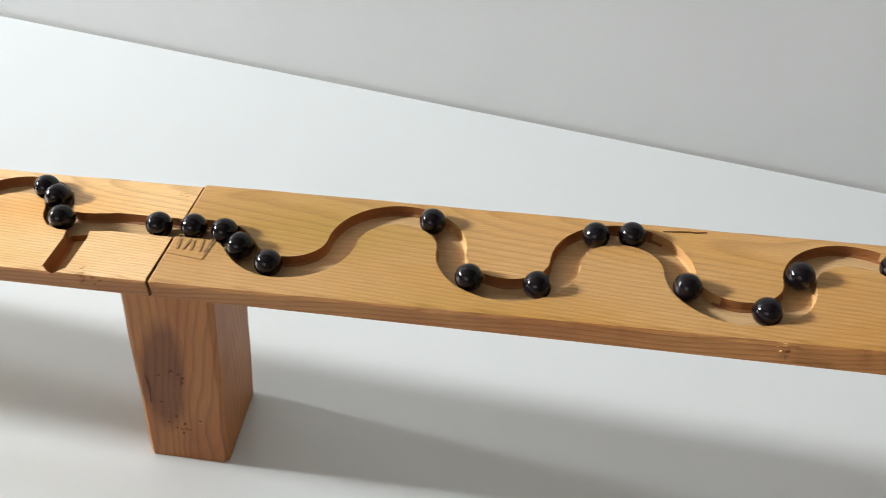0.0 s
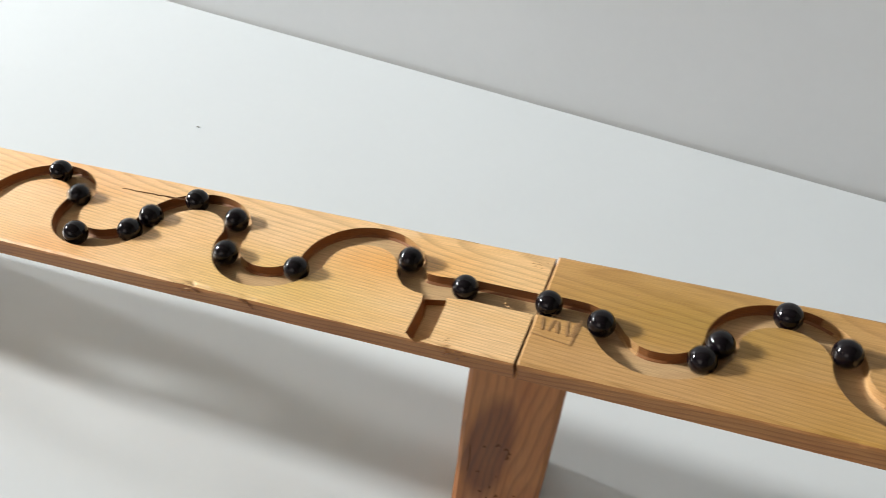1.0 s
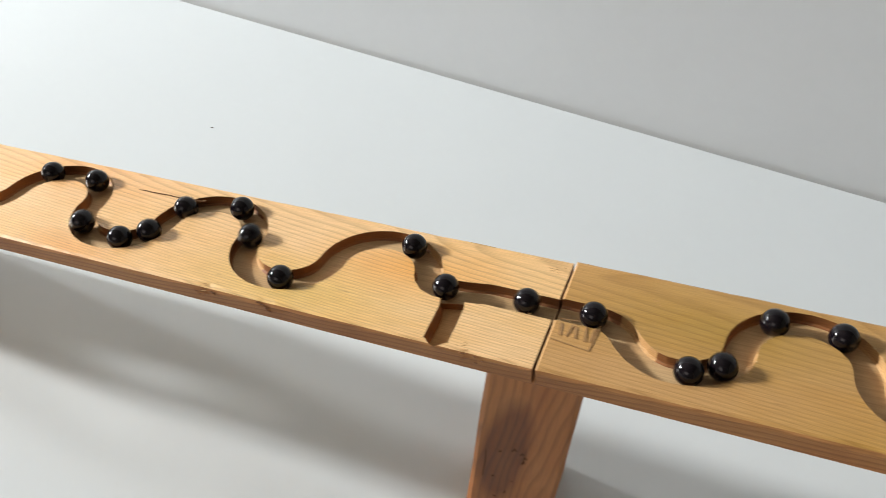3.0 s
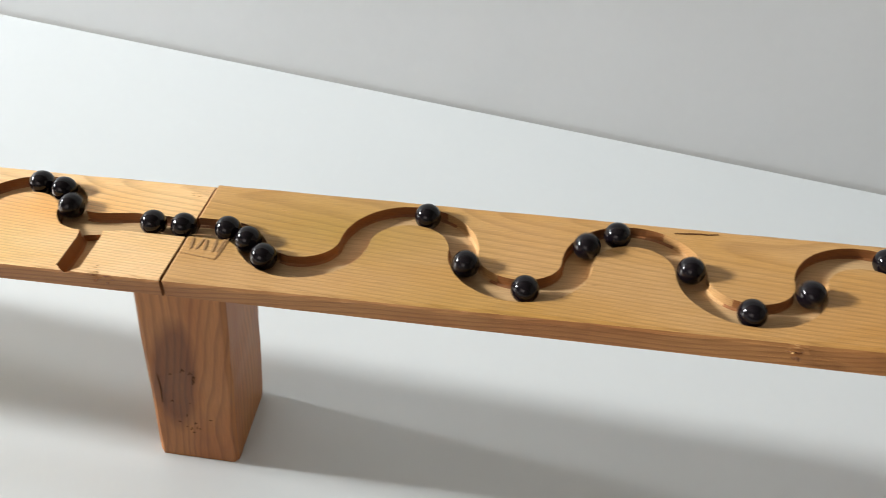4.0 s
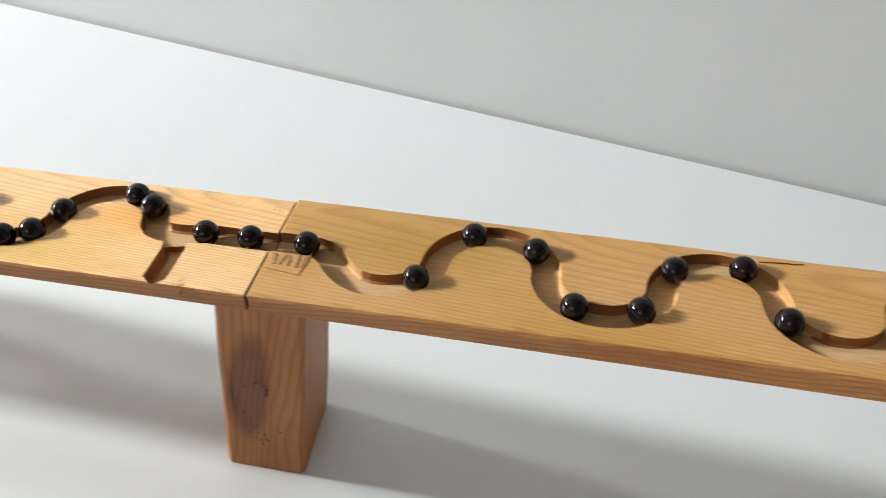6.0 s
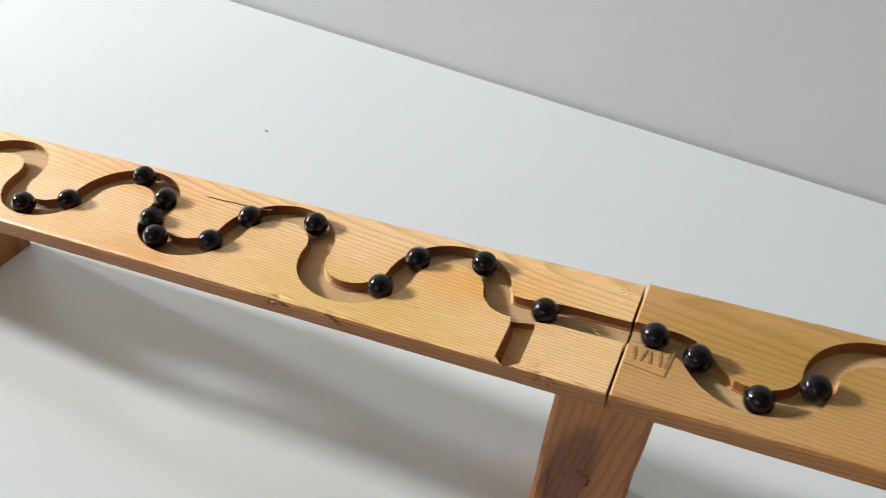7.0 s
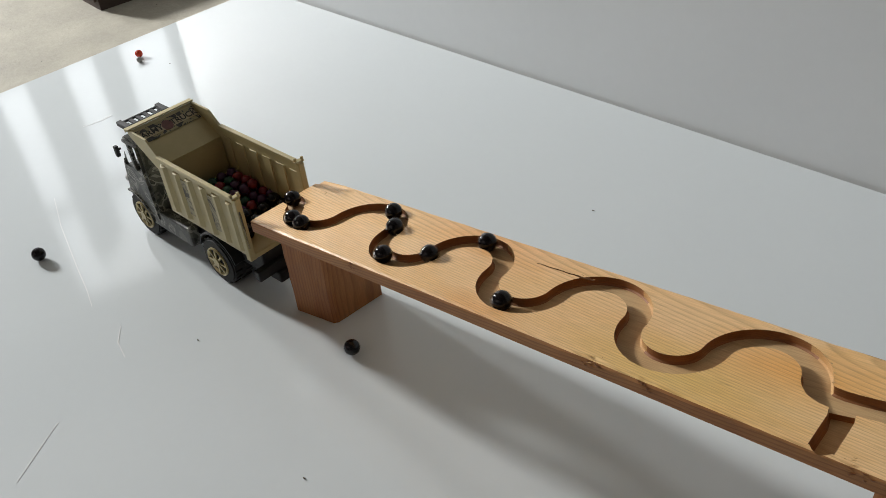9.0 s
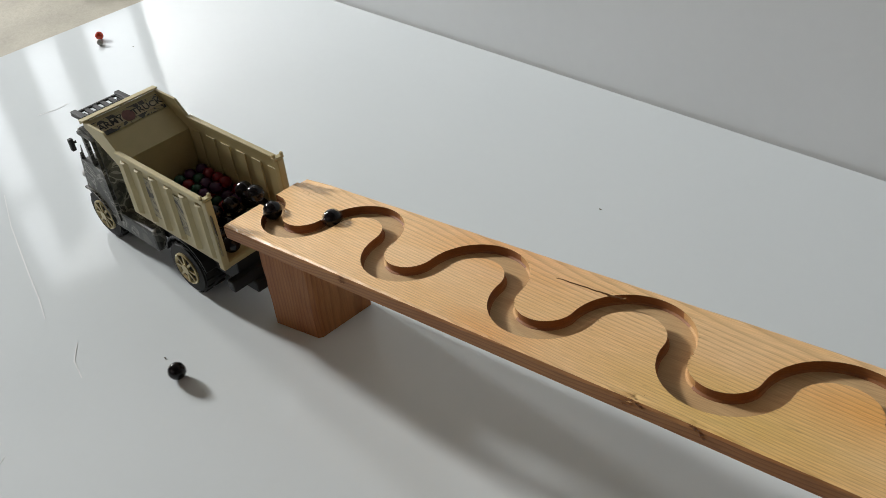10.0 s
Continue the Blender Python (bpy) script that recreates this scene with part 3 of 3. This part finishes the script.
def bead_heap():
    rng = random.Random(5)
    first = {}
    names = ["red", "red", "purple", "blue", "purple", "purple", "red", "green", "red"]
    r = .0058
    spots = []
    for layer, z, cols in ((0, .0, 6), (1, .0092, 4)):
        for i in range(cols):
            for j in range(6 - layer):
                x = -.704 + i * .0128 + rng.uniform(-.001, .001) + layer * .006
                y = .0125 + j * .0122 + rng.uniform(-.0008, .0008) + layer * .006
                spots.append((x, y, BED["floor"] + r + z + .0002))
    for x, y, z in spots:
        k = "white" if y < .028 and x > -.69 and rng.random() < .4 else rng.choice(names)
        if k in first:
            copy_thing(first[k], pose(x, y, z))
        else:
            first[k] = ball("bead", r, bead_mats[k], (x, y, z), f"small {k} plastic bead heaped in the truck bed", "bead", "coloured beads in the truck", (20, 12))


bead_heap()
ball("bead", .0062, plain("orange_bead", (.60, .05, .015), .2, 0, .05, 80, 0), (-1.296, .2893, .0062), "small orange-red bead lying on the white sheet")
# the bright glint next to the orange-red bead, modelled as a white ball
ball("bead", .0048, bead_mats["white"], (-1.276, .2778, .0048), "small white ball standing in for the orange-red bead's highlight on the sheet")

# ---- marks and scraps ----
def stroke(name, pts, width, z, mat, m, parent=None):
    p = np.array(pts, float)
    d = np.gradient(p, axis=0)
    d /= np.linalg.norm(d, axis=1)[:, None] + 1e-9
    w = [width * (.45 + .55 * math.sin(math.pi * (k + .4) / len(p))) for k in range(len(p))]
    bm = loft([[(x - dy * o, y + dx * o, zz) for o, zz in ((-k / 2, z), (k / 2, z), (k / 2, z + .0002), (-k / 2, z + .0002))] for (x, y), (dx, dy), k in zip(p, d, w)])
    ob = part(name, bm, mat, parent)
    if m is not None:
        ob.matrix_local = m
    return ob


def stamp():
    """A stamped frame with unreadable strokes."""
    z = .0002
    u0, u1, v0, v1 = .0015, .0256, .0212, .0410
    lines = [((u0, v0 + .003), (u1 - .002, v0), .0008), ((u1 - .002, v0), (u1, v1), .0009), ((.0030, v1 - .001), (.0150, v1), .0006),
             ((.0050, .0372), (.0064, .0280), .0018), ((.0098, .0280), (.0112, .0372), .0015), ((.0148, .0278), (.0132, .0368), .0018),
             ((.0186, .0382), (.0200, .0270), .0015), ((.0226, .0272), (.0236, .0385), .0015)]
    for a, b, wide in lines:
        stroke("stamp_bar", [a, ((a[0] + b[0]) / 2, (a[1] + b[1]) / 2), b], wide, z, PENCIL, None, high)


stamp()
CRACK = plain("crack_dark", (.11, .05, .022), .9, 0, .3, 200, 0)
CRACK.node_tree.nodes["Principled BSDF"].inputs["Specular IOR Level"].default_value = .05


def crack(board_ob, a, b, width, seed, n=14):
    rng = random.Random(seed)
    pts = [(a[0] + (b[0] - a[0]) * k / n, a[1] + (b[1] - a[1]) * k / n + rng.uniform(-.0003, .0003)) for k in range(n + 1)]
    stroke("crack", pts, width, .0001, CRACK, None, board_ob)


crack(low, (-.296, .0717), (-.249, .0729), .0009, 1)
crack(low, (-.262, .0722), (-.246, .0732), .0018, 2, 6)
crack(high, (.279, .0830), (.304, .0855), .0012, 5, 8)


def checks(block, face, seed, n, zs):
    """Short dark drying checks on a block's front face."""
    rng = random.Random(seed)
    m = Matrix.Translation((0, face, 0)) @ Matrix.Rotation(radians(90), 4, "X")
    for _ in range(n):
        x, z = rng.gauss(.000, .008), rng.uniform(*zs)
        l, rise = rng.uniform(.0005, .0016), rng.uniform(-.0010, .0045)
        stroke("check", [(x - l, z), (x, z + rise), (x + l * .6, z + rise * .4)], rng.uniform(.0005, .0013), .0001, CRACK, m, block)


def upright_crack(block, face, pts, width):
    m = Matrix.Translation((0, face, 0)) @ Matrix.Rotation(radians(90), 4, "X")
    stroke("crack", pts, width, .0001, CRACK, m, block)


checks(blocks[0], -.0352, 11, 17, (.030, .095))
upright_crack(blocks[0], -.0352, [(-.0185, .060), (-.0180, .075), (-.0188, .088)], .0007)


def side_crack(block, face, pts, width):
    """A crack in the block's window side, from (depth, height) places."""
    m = Matrix.Translation((face, 0, 0)) @ Matrix(((0, 0, -1, 0), (1, 0, 0, 0), (0, 1, 0, 0), (0, 0, 0, 1)))
    stroke("crack", pts, width, .0001, CRACK, m, block)


side_crack(blocks[2], -.0306, [(.0352, .1325), (.022, .1332), (.005, .1338), (-.008, .1335), (-.0135, .1330)], .0034)
side_crack(blocks[2], -.0306, [(-.0135, .131), (-.0075, .111), (-.0065, .088), (-.0115, .063), (-.012, .045)], .0016)


def splinter(board_ob, u, seed, size):
    """Torn fibres on the board's front edge."""
    rng = random.Random(seed)
    bm = bmesh.new()
    for _ in range(7):
        cu, cw = u + rng.uniform(-1, 1) * size, -rng.uniform(.0012, .007)
        lu, lw = rng.uniform(.0008, .0026), rng.uniform(.0006, .0022)
        lean = rng.uniform(-.0015, .0015)
        vs = [bm.verts.new(p) for p in ((cu - lu, .0004, cw), (cu + lean, -.0009, cw + lw), (cu + lu, .0004, cw + lw * .3), (cu, .0004, cw - lw))]
        for f in ((0, 1, 3), (1, 2, 3), (0, 2, 1), (0, 3, 2)):
            bm.faces.new([vs[i] for i in f])
    bmesh.ops.recalc_face_normals(bm, faces=bm.faces)
    tagged(part("splinter", bm, ROUTED_SHADED, board_ob), "torn brown fibres on the edge", kind="stuff")


for board_ob, u, seed, size in ((low, -.197, 1, .008), (low, -.16, 2, .004), (low, -.034, 3, .006), (low, -.43, 4, .003), (high, .335, 5, .003), (high, .475, 6, .007)):
    splinter(board_ob, u, seed, size)


def low_bench():
    """Only the foot of a dark piece of furniture comes into view beyond the sheet."""
    ob = tagged(new("low_bench"), "dark brown wooden piece of furniture standing on the cement", "furniture")
    plinth = loft([[(-.28, 0, z), (0, 0, z), (.0, .20, z), (-.28, .20, z)] for z in (-.004, .070)])
    part("plinth", plinth, SHADE_WOOD, ob)
    part("kickboard", box((-.275, -.006, .012), (-.006, -.0005, .062), .002), SHADE_WOOD, ob)
    ob.matrix_world = pose(-1.575, .374, 0, 0, 0, 0) @ Matrix(((.994, .327, 0, 0), (.113, .945, 0, 0), (0, 0, 1, 0), (0, 0, 0, 1)))


low_bench()


def torn_rim(board_ob, line_u, seed):
    """Pale torn fibres along both rims of the groove where the bit crossed the grain."""
    rng = random.Random(seed)
    steps = [(np.array(a), (np.array(b) - a) / np.hypot(*(np.array(b) - a))) for a, b in zip(LINE, LINE[1:]) if abs(a[0] - line_u) < .014]
    steps = [(a, d) for a, d in steps if abs(d[1]) > .55]
    bm = bmesh.new()
    for _ in range(16):
        a, d = rng.choice(steps)
        n = np.array((-d[1], d[0])) * (-1 if d[1] > 0 else 1)
        o = a + n * HALF + d * rng.uniform(-.002, .002)
        out = -n * rng.uniform(.0002, .0009) + d * rng.gauss(0, .0006) + np.array((rng.gauss(0, .0006), 0))
        w = rng.uniform(.00012, .0003)
        lift = rng.uniform(-.0006, .0005)
        ps = [(o[0] - d[0] * w, o[1] - d[1] * w, -.0001), (o[0] + d[0] * w, o[1] + d[1] * w, -.0001), (o[0] + n[0] * .0012, o[1] + n[1] * .0012, .00015), (o[0] + out[0], o[1] + out[1], lift)]
        vs = [bm.verts.new(q) for q in ps]
        for f in ((0, 1, 3), (0, 3, 2), (1, 2, 3), (0, 2, 1)):
            bm.faces.new([vs[k] for k in f])
    bmesh.ops.recalc_face_normals(bm, faces=bm.faces)
    tagged(part("torn_fibres", bm, FLOORED, board_ob), "pale torn fibres at the groove's rim", kind="stuff")


def chipped(board_ob, u, v, seed, count, long):
    """Pale slivers lifted from the board's top."""
    rng = random.Random(seed)
    bm = bmesh.new()
    for _ in range(count):
        cu, cv = u + rng.gauss(0, .004), v + rng.gauss(0, .0022)
        l, w, up = rng.uniform(.4, 1) * long, rng.uniform(.0002, .0006), rng.uniform(.0001, .0005)
        lean = rng.gauss(0, .25)
        d, n = (math.cos(lean), math.sin(lean)), (-math.sin(lean), math.cos(lean))
        vs = [bm.verts.new(q) for q in ((cu - d[0] * l, cv - d[1] * l, -.0002), (cu - n[0] * w, cv - n[1] * w, -.0001), (cu + n[0] * w, cv + n[1] * w, -.0001), (cu + d[0] * l * .7, cv + d[1] * l * .7, up))]
        for f in ((0, 1, 3), (0, 3, 2), (1, 2, 3), (0, 2, 1)):
            bm.faces.new([vs[k] for k in f])
    bmesh.ops.recalc_face_normals(bm, faces=bm.faces)
    tagged(part("chips", bm, TORN_LIT, board_ob), "pale chips torn from the board", kind="stuff")


for board_ob, u, v, seed, count, long in ((low, -.010, .080, 1, 8, .0045), (low, -.012, .0395, 2, 5, .003), (low, -.040, .004, 3, 5, .004), (low, -.545, .070, 4, 6, .004),
                                          (low, -.197, .003, 5, 5, .003), (high, .052, .070, 6, 4, .006), (high, .335, .003, 7, 6, .003), (low, -.262, .074, 8, 6, .003)):
    chipped(board_ob, u, v, seed, count, long)
for k, u in enumerate(LOW_SIDES[1:]):
    torn_rim(low, u, 40 + k)
for k, u in enumerate(HIGH_SIDES[1:9]):
    torn_rim(high, u, 60 + k)
SCRATCH = plain("scuff_white", (.84, .855, .86), .16, 0, .05, 90, .05)
SPECK = plain("speck_dark", (.12, .10, .08), .8, 0, .2, 90, 0)


def sheet_marks():
    scuffs = [([(-.998, -.020), (-.931, -.046), (-.887, -.060), (-.833, -.077), (-.786, -.091), (-.755, -.102)], .0013),
              ([(-.628, -.207), (-.614, -.230), (-.593, -.263)], .0011), ([(-1.148, .103), (-1.142, .127), (-1.143, .146)], .0025), ([(-.70, -.10), (-.68, -.115), (-.655, -.122)], .0012)]
    for pts, w in scuffs:
        tagged(stroke("scuff", pts, w, .0001, SCRATCH, Matrix()), "thin pale scuff on the glossy white sheet", "scuff", "scuffs on the sheet")
    rng = random.Random(4)
    for x, y in ((-.615, -.063), (-.400, -.107), (-.425, .340), (-1.224, .302), (-1.449, .187), (-1.653, .226), (-1.71, .326), (-1.50, .45)):
        bm = bmesh.new()
        bmesh.ops.create_icosphere(bm, subdivisions=1, radius=.0011)
        for v in bm.verts:
            v.co = Vector((v.co.x * rng.uniform(.8, 2.2), v.co.y * rng.uniform(.5, 1), v.co.z * .5 + .0006))
        ob = part("wood_crumb", bm, SPECK)
        ob.location = (x, y, 0 if x > -1.37 else -.004)
        tagged(ob, "tiny dark crumb of wood on the " + ("sheet" if x > -1.37 else "cement"), "crumb", "crumbs on the sheet")


sheet_marks()


# ---- the marbles on their way ----
def on_groove(s):
    """The marble's place at a run s along the groove."""
    u = float(np.interp(s, RUN, [p[0] for p in LINE]))
    v = float(np.interp(s, RUN, [p[1] for p in LINE]))
    return (LOW if u < 0 else HIGH) @ Vector((u, v, BEAD_R - DEPTH))


# own time and run along the groove of each marble, first to last
MARBLES = [
    [(-0.86, 0.1), (-0.7, 0.0495), (-0.46, -0.017), (0.5, -0.3275), (0.57, -0.353), (0.8, -0.414), (1, -0.4875), (1.3, -0.577), (1.5, -0.647), (1.8, -0.719), (1.9, -0.743), (2, -0.7715), (2.1, -0.788), (2.25, -0.84)],
    [(-0.86, 0.128), (-0.7, 0.079), (-0.46, 0.0095), (0, -0.1105), (0.04, -0.1165), (0.1, -0.139), (0.2, -0.1775), (0.3, -0.206), (0.5, -0.281), (0.57, -0.3035), (0.8, -0.384), (1, -0.447), (1.3, -0.5445), (1.5, -0.6065), (1.8, -0.691), (1.9, -0.7255), (2, -0.757), (2.3, -0.8275), (2.36, -0.84)],
    [(-0.86, 0.1605), (-0.7, 0.1115), (-0.46, 0.036), (0, -0.0965), (0.04, -0.1), (0.1, -0.119), (0.2, -0.1585), (0.3, -0.189), (0.5, -0.2485), (0.57, -0.26), (0.8, -0.337), (1, -0.401), (1.3, -0.488), (1.5, -0.5625), (1.8, -0.6395), (1.9, -0.6725), (2, -0.7055), (2.1, -0.736), (2.3, -0.7895), (2.45, -0.84)],
    [(-0.86, 0.18), (-0.7, 0.131), (-0.46, 0.0555), (0, -0.0725), (0.04, -0.079), (0.1, -0.099), (0.2, -0.1295), (0.3, -0.165), (0.5, -0.2175), (0.57, -0.235), (0.8, -0.3045), (1, -0.3645), (1.3, -0.45), (1.5, -0.5125), (1.8, -0.5965), (1.9, -0.627), (2, -0.662), (2.1, -0.694), (2.3, -0.7545), (2.59, -0.84)],
    [(-0.86, 0.2085), (-0.7, 0.159), (-0.46, 0.079), (0, -0.012), (0.04, -0.017), (0.1, -0.0365), (0.2, -0.0775), (0.3, -0.1145), (0.5, -0.185), (0.57, -0.211), (0.8, -0.288), (1, -0.347), (1.3, -0.428), (1.5, -0.4985), (1.8, -0.575), (1.9, -0.605), (2, -0.641), (2.1, -0.672), (2.3, -0.734), (2.66, -0.84)],
    [(-0.86, 0.228), (-0.7, 0.179), (-0.46, 0.103), (0, 0.0095), (0.04, 0.0025), (0.1, -0.0185), (0.2, -0.055), (0.3, -0.097), (0.5, -0.161), (0.57, -0.186), (0.8, -0.251), (1, -0.3145), (1.3, -0.4075), (1.5, -0.4785), (1.8, -0.557), (1.9, -0.586), (2.1, -0.634), (2.3, -0.709), (2.74, -0.84)],
    [(-0.86, 0.2565), (-0.7, 0.2075), (-0.46, 0.134), (0, 0.029), (0.04, 0.027), (0.1, 0.014), (0.2, -0.013), (0.3, -0.0425), (0.5, -0.116), (0.57, -0.1375), (0.8, -0.2175), (1, -0.2745), (1.3, -0.3675), (1.5, -0.4345), (1.8, -0.5255), (1.9, -0.556), (2, -0.5865), (2.1, -0.6115), (2.3, -0.6735), (2.86, -0.84)],
    [(-0.86, 0.274), (-0.7, 0.227), (-0.46, 0.1515), (0, 0.046), (0.04, 0.043), (0.1, 0.0325), (0.2, 0.0095), (0.3, -0.0145), (0.5, -0.0825), (0.57, -0.108), (0.8, -0.1845), (1, -0.2415), (1.3, -0.335), (1.5, -0.405), (1.8, -0.487), (1.9, -0.524), (2, -0.555), (2.1, -0.583), (2.3, -0.647), (2.8, -0.789), (2.95, -0.84)],
    [(-0.86, 0.3065), (-0.7, 0.262), (-0.46, 0.1915), (0, 0.0705), (0.04, 0.0625), (0.1, 0.0495), (0.2, 0.0375), (0.3, 0.0205), (0.5, -0.019), (0.57, -0.0375), (0.8, -0.1195), (1, -0.185), (1.3, -0.285), (1.5, -0.346), (1.8, -0.435), (1.9, -0.463), (2, -0.497), (2.1, -0.536), (2.3, -0.593), (2.8, -0.7515), (3.11, -0.84)],
    [(-0.86, 0.4295), (-0.7, 0.3805), (-0.46, 0.3015), (0, 0.185), (0.04, 0.18), (0.1, 0.161), (0.2, 0.1275), (0.3, 0.1005), (0.5, 0.045), (0.57, 0.028), (0.8, -0.0215), (1, -0.091), (1.3, -0.186), (1.5, -0.248), (1.8, -0.3335), (1.9, -0.365), (2, -0.394), (2.1, -0.4265), (2.3, -0.486), (2.8, -0.6395), (3.3, -0.8055), (3.44, -0.84)],
    [(-0.86, 0.475), (-0.7, 0.431), (-0.46, 0.359), (0, 0.2395), (0.04, 0.2315), (0.1, 0.212), (0.2, 0.183), (0.3, 0.153), (0.5, 0.097), (0.57, 0.077), (0.8, 0.018), (1, -0.043), (1.3, -0.153), (1.5, -0.218), (1.8, -0.3085), (1.9, -0.344), (2, -0.3735), (2.1, -0.405), (2.3, -0.4675), (3.3, -0.765), (3.4, -0.7875), (3.56, -0.84)],
    [(-0.86, 0.531), (-0.7, 0.478), (-0.46, 0.4025), (0, 0.2785), (0.04, 0.271), (0.1, 0.253), (0.2, 0.219), (0.3, 0.1935), (0.5, 0.138), (0.57, 0.1165), (0.8, 0.0485), (1, 0.0055), (1.3, -0.1085), (1.5, -0.1735), (1.8, -0.2745), (1.9, -0.299), (2, -0.3325), (2.1, -0.368), (2.3, -0.4295), (2.8, -0.5885), (3.3, -0.7495), (3.4, -0.765), (3.5, -0.786), (3.66, -0.84)],
    [(-0.86, 0.5835), (-0.7, 0.529), (-0.46, 0.455), (0, 0.3365), (0.04, 0.3275), (0.1, 0.3085), (0.2, 0.28), (0.3, 0.245), (0.5, 0.1835), (0.57, 0.161), (0.8, 0.0905), (1, 0.0375), (1.3, -0.048), (1.5, -0.116), (1.8, -0.212), (1.9, -0.2375), (2, -0.268), (2.1, -0.2935), (2.3, -0.3575), (3.3, -0.6555), (3.4, -0.6835), (3.5, -0.718), (3.8, -0.7885), (3.95, -0.84)],
    [(-0.86, 0.612), (-0.7, 0.562), (-0.46, 0.4845), (0, 0.3575), (0.04, 0.3495), (0.1, 0.3285), (0.2, 0.3025), (0.3, 0.2825), (0.5, 0.2345), (0.57, 0.215), (0.8, 0.1535), (1, 0.101), (1.3, 0.0135), (1.5, -0.0425), (1.8, -0.1555), (1.9, -0.1875), (2, -0.219), (2.1, -0.251), (2.3, -0.313), (2.8, -0.477), (3.3, -0.627), (3.4, -0.6585), (3.5, -0.69), (3.8, -0.771), (4.02, -0.84)],
    [(-0.86, 0.649), (-0.7, 0.606), (-0.46, 0.5345), (0, 0.4105), (0.04, 0.4015), (0.1, 0.3845), (0.2, 0.354), (0.3, 0.3245), (0.5, 0.266), (0.57, 0.2435), (0.8, 0.176), (1, 0.117), (1.3, 0.04), (1.5, 0.0), (1.8, -0.1005), (1.9, -0.1295), (2, -0.1645), (2.1, -0.2015), (2.3, -0.265), (2.8, -0.42), (3.3, -0.5815), (3.4, -0.605), (3.5, -0.64), (3.8, -0.735), (4.15, -0.84)],
    [(-0.86, 0.6745), (-0.7, 0.6395), (-0.46, 0.5725), (0, 0.4555), (0.04, 0.4475), (0.1, 0.4295), (0.2, 0.3965), (0.3, 0.366), (0.5, 0.303), (0.57, 0.284), (0.8, 0.2195), (1, 0.167), (1.3, 0.0795), (1.5, 0.03), (1.8, -0.0465), (1.9, -0.085), (2, -0.1115), (2.1, -0.1435), (2.3, -0.2105), (2.8, -0.3665), (3.3, -0.538), (3.4, -0.567), (3.5, -0.593), (3.8, -0.68), (4.34, -0.84)],
    [(-0.86, 0.717), (-0.7, 0.662), (-0.46, 0.614), (0, 0.4955), (0.04, 0.4855), (0.1, 0.4745), (0.2, 0.444), (0.3, 0.412), (0.5, 0.3545), (0.57, 0.3285), (0.8, 0.2605), (1, 0.204), (1.3, 0.112), (1.5, 0.063), (1.8, -0.0185), (1.9, -0.05), (2, -0.093), (2.1, -0.123), (2.3, -0.1915), (2.8, -0.349), (3.3, -0.486), (3.4, -0.519), (3.5, -0.551), (3.8, -0.639), (4.3, -0.786), (4.46, -0.84)],
    [(-0.86, 0.736), (-0.7, 0.6755), (0.04, 0.5525), (0.1, 0.5415), (0.2, 0.512), (1.5, 0.1345), (1.8, 0.05), (1.9, 0.03), (2, 0.015), (2.1, -0.0065), (2.3, -0.081), (2.8, -0.239), (3.3, -0.3945), (3.4, -0.42), (3.5, -0.454), (3.8, -0.5505), (4.3, -0.7055), (4.76, -0.84)],
]


def rest_place(i):
    """Where a marble comes to lie in the truck's bed: rows behind the tail, then a second layer."""
    if i < 12:
        row, col = divmod(i, 4)
        return Vector((-.622 + row * .0168 - .006 * (col % 2), .0155 + col * .0172, BED["floor"] + BEAD_R))
    k = i - 12
    return Vector((-.621 + (k // 3) * .0168, .0245 + (k % 3) * .0172, BED["floor"] + BEAD_R + .0128))


END_S = -.84


def marble_at(i, s):
    keys = MARBLES[i]
    ts, ss = [k[0] for k in keys], [k[1] for k in keys]
    if s <= ts[-1]:
        return on_groove(float(np.interp(s, ts, ss)))
    a = on_groove(END_S)
    b = rest_place(i)
    k = min(1, (s - ts[-1]) / .42)
    p = a.lerp(b, 1 - (1 - k) ** 2)
    p.z = a.z + (b.z - a.z) * min(1, (k / .55) ** 2)
    return p


def floor_bead(keys, t):
    s = own_time(t)
    c = list(zip(*keys))
    return pose(float(np.interp(s, c[0], c[1])), float(np.interp(s, c[0], c[2])), BEAD_R)


STRAY = [(-.86, -.02, .215), (0, -.06, .205), (1, -.135, .171), (1.8, -.2416, .1213), (2.1, -.2884, .0963), (2.3, -.3238, .0852), (2.8, -.4038, .0522), (3.3, -.4761, .0183),
         (3.5, -.4999, .0030), (3.8, -.5353, -.0229), (4.3, -.5854, -.0692)]
FAR_STRAY = [(-.86, -.81, -.064), (1.8, -.8331, -.0734), (2.8, -.8618, -.0845), (3.3, -.8845, -.095), (3.8, -.9040, -.1049), (4.3, -.9210, -.1160)]


def motions():
    first = ball("marble", BEAD_R, GLASS_BLACK, (0, 0, 0), "glossy black glass marble rolling along the wooden groove", "marble", "black marbles", (40, 24))
    things = [first] + [copy_thing(first, pose(0, 0, 0)) for _ in MARBLES[1:]]
    for i, ob in enumerate(things):
        walk(ob, [(t, Matrix.Translation(marble_at(i, own_time(t)))) for t in TIMES])
    for keys in (STRAY, FAR_STRAY):
        ob = copy_thing(first, pose(0, 0, 0))
        tagged(ob, "glossy black glass marble rolling across the white sheet")
        ob.animation_data_clear()
        walk(ob, [(t, floor_bead(keys, t)) for t in TIMES])


motions()
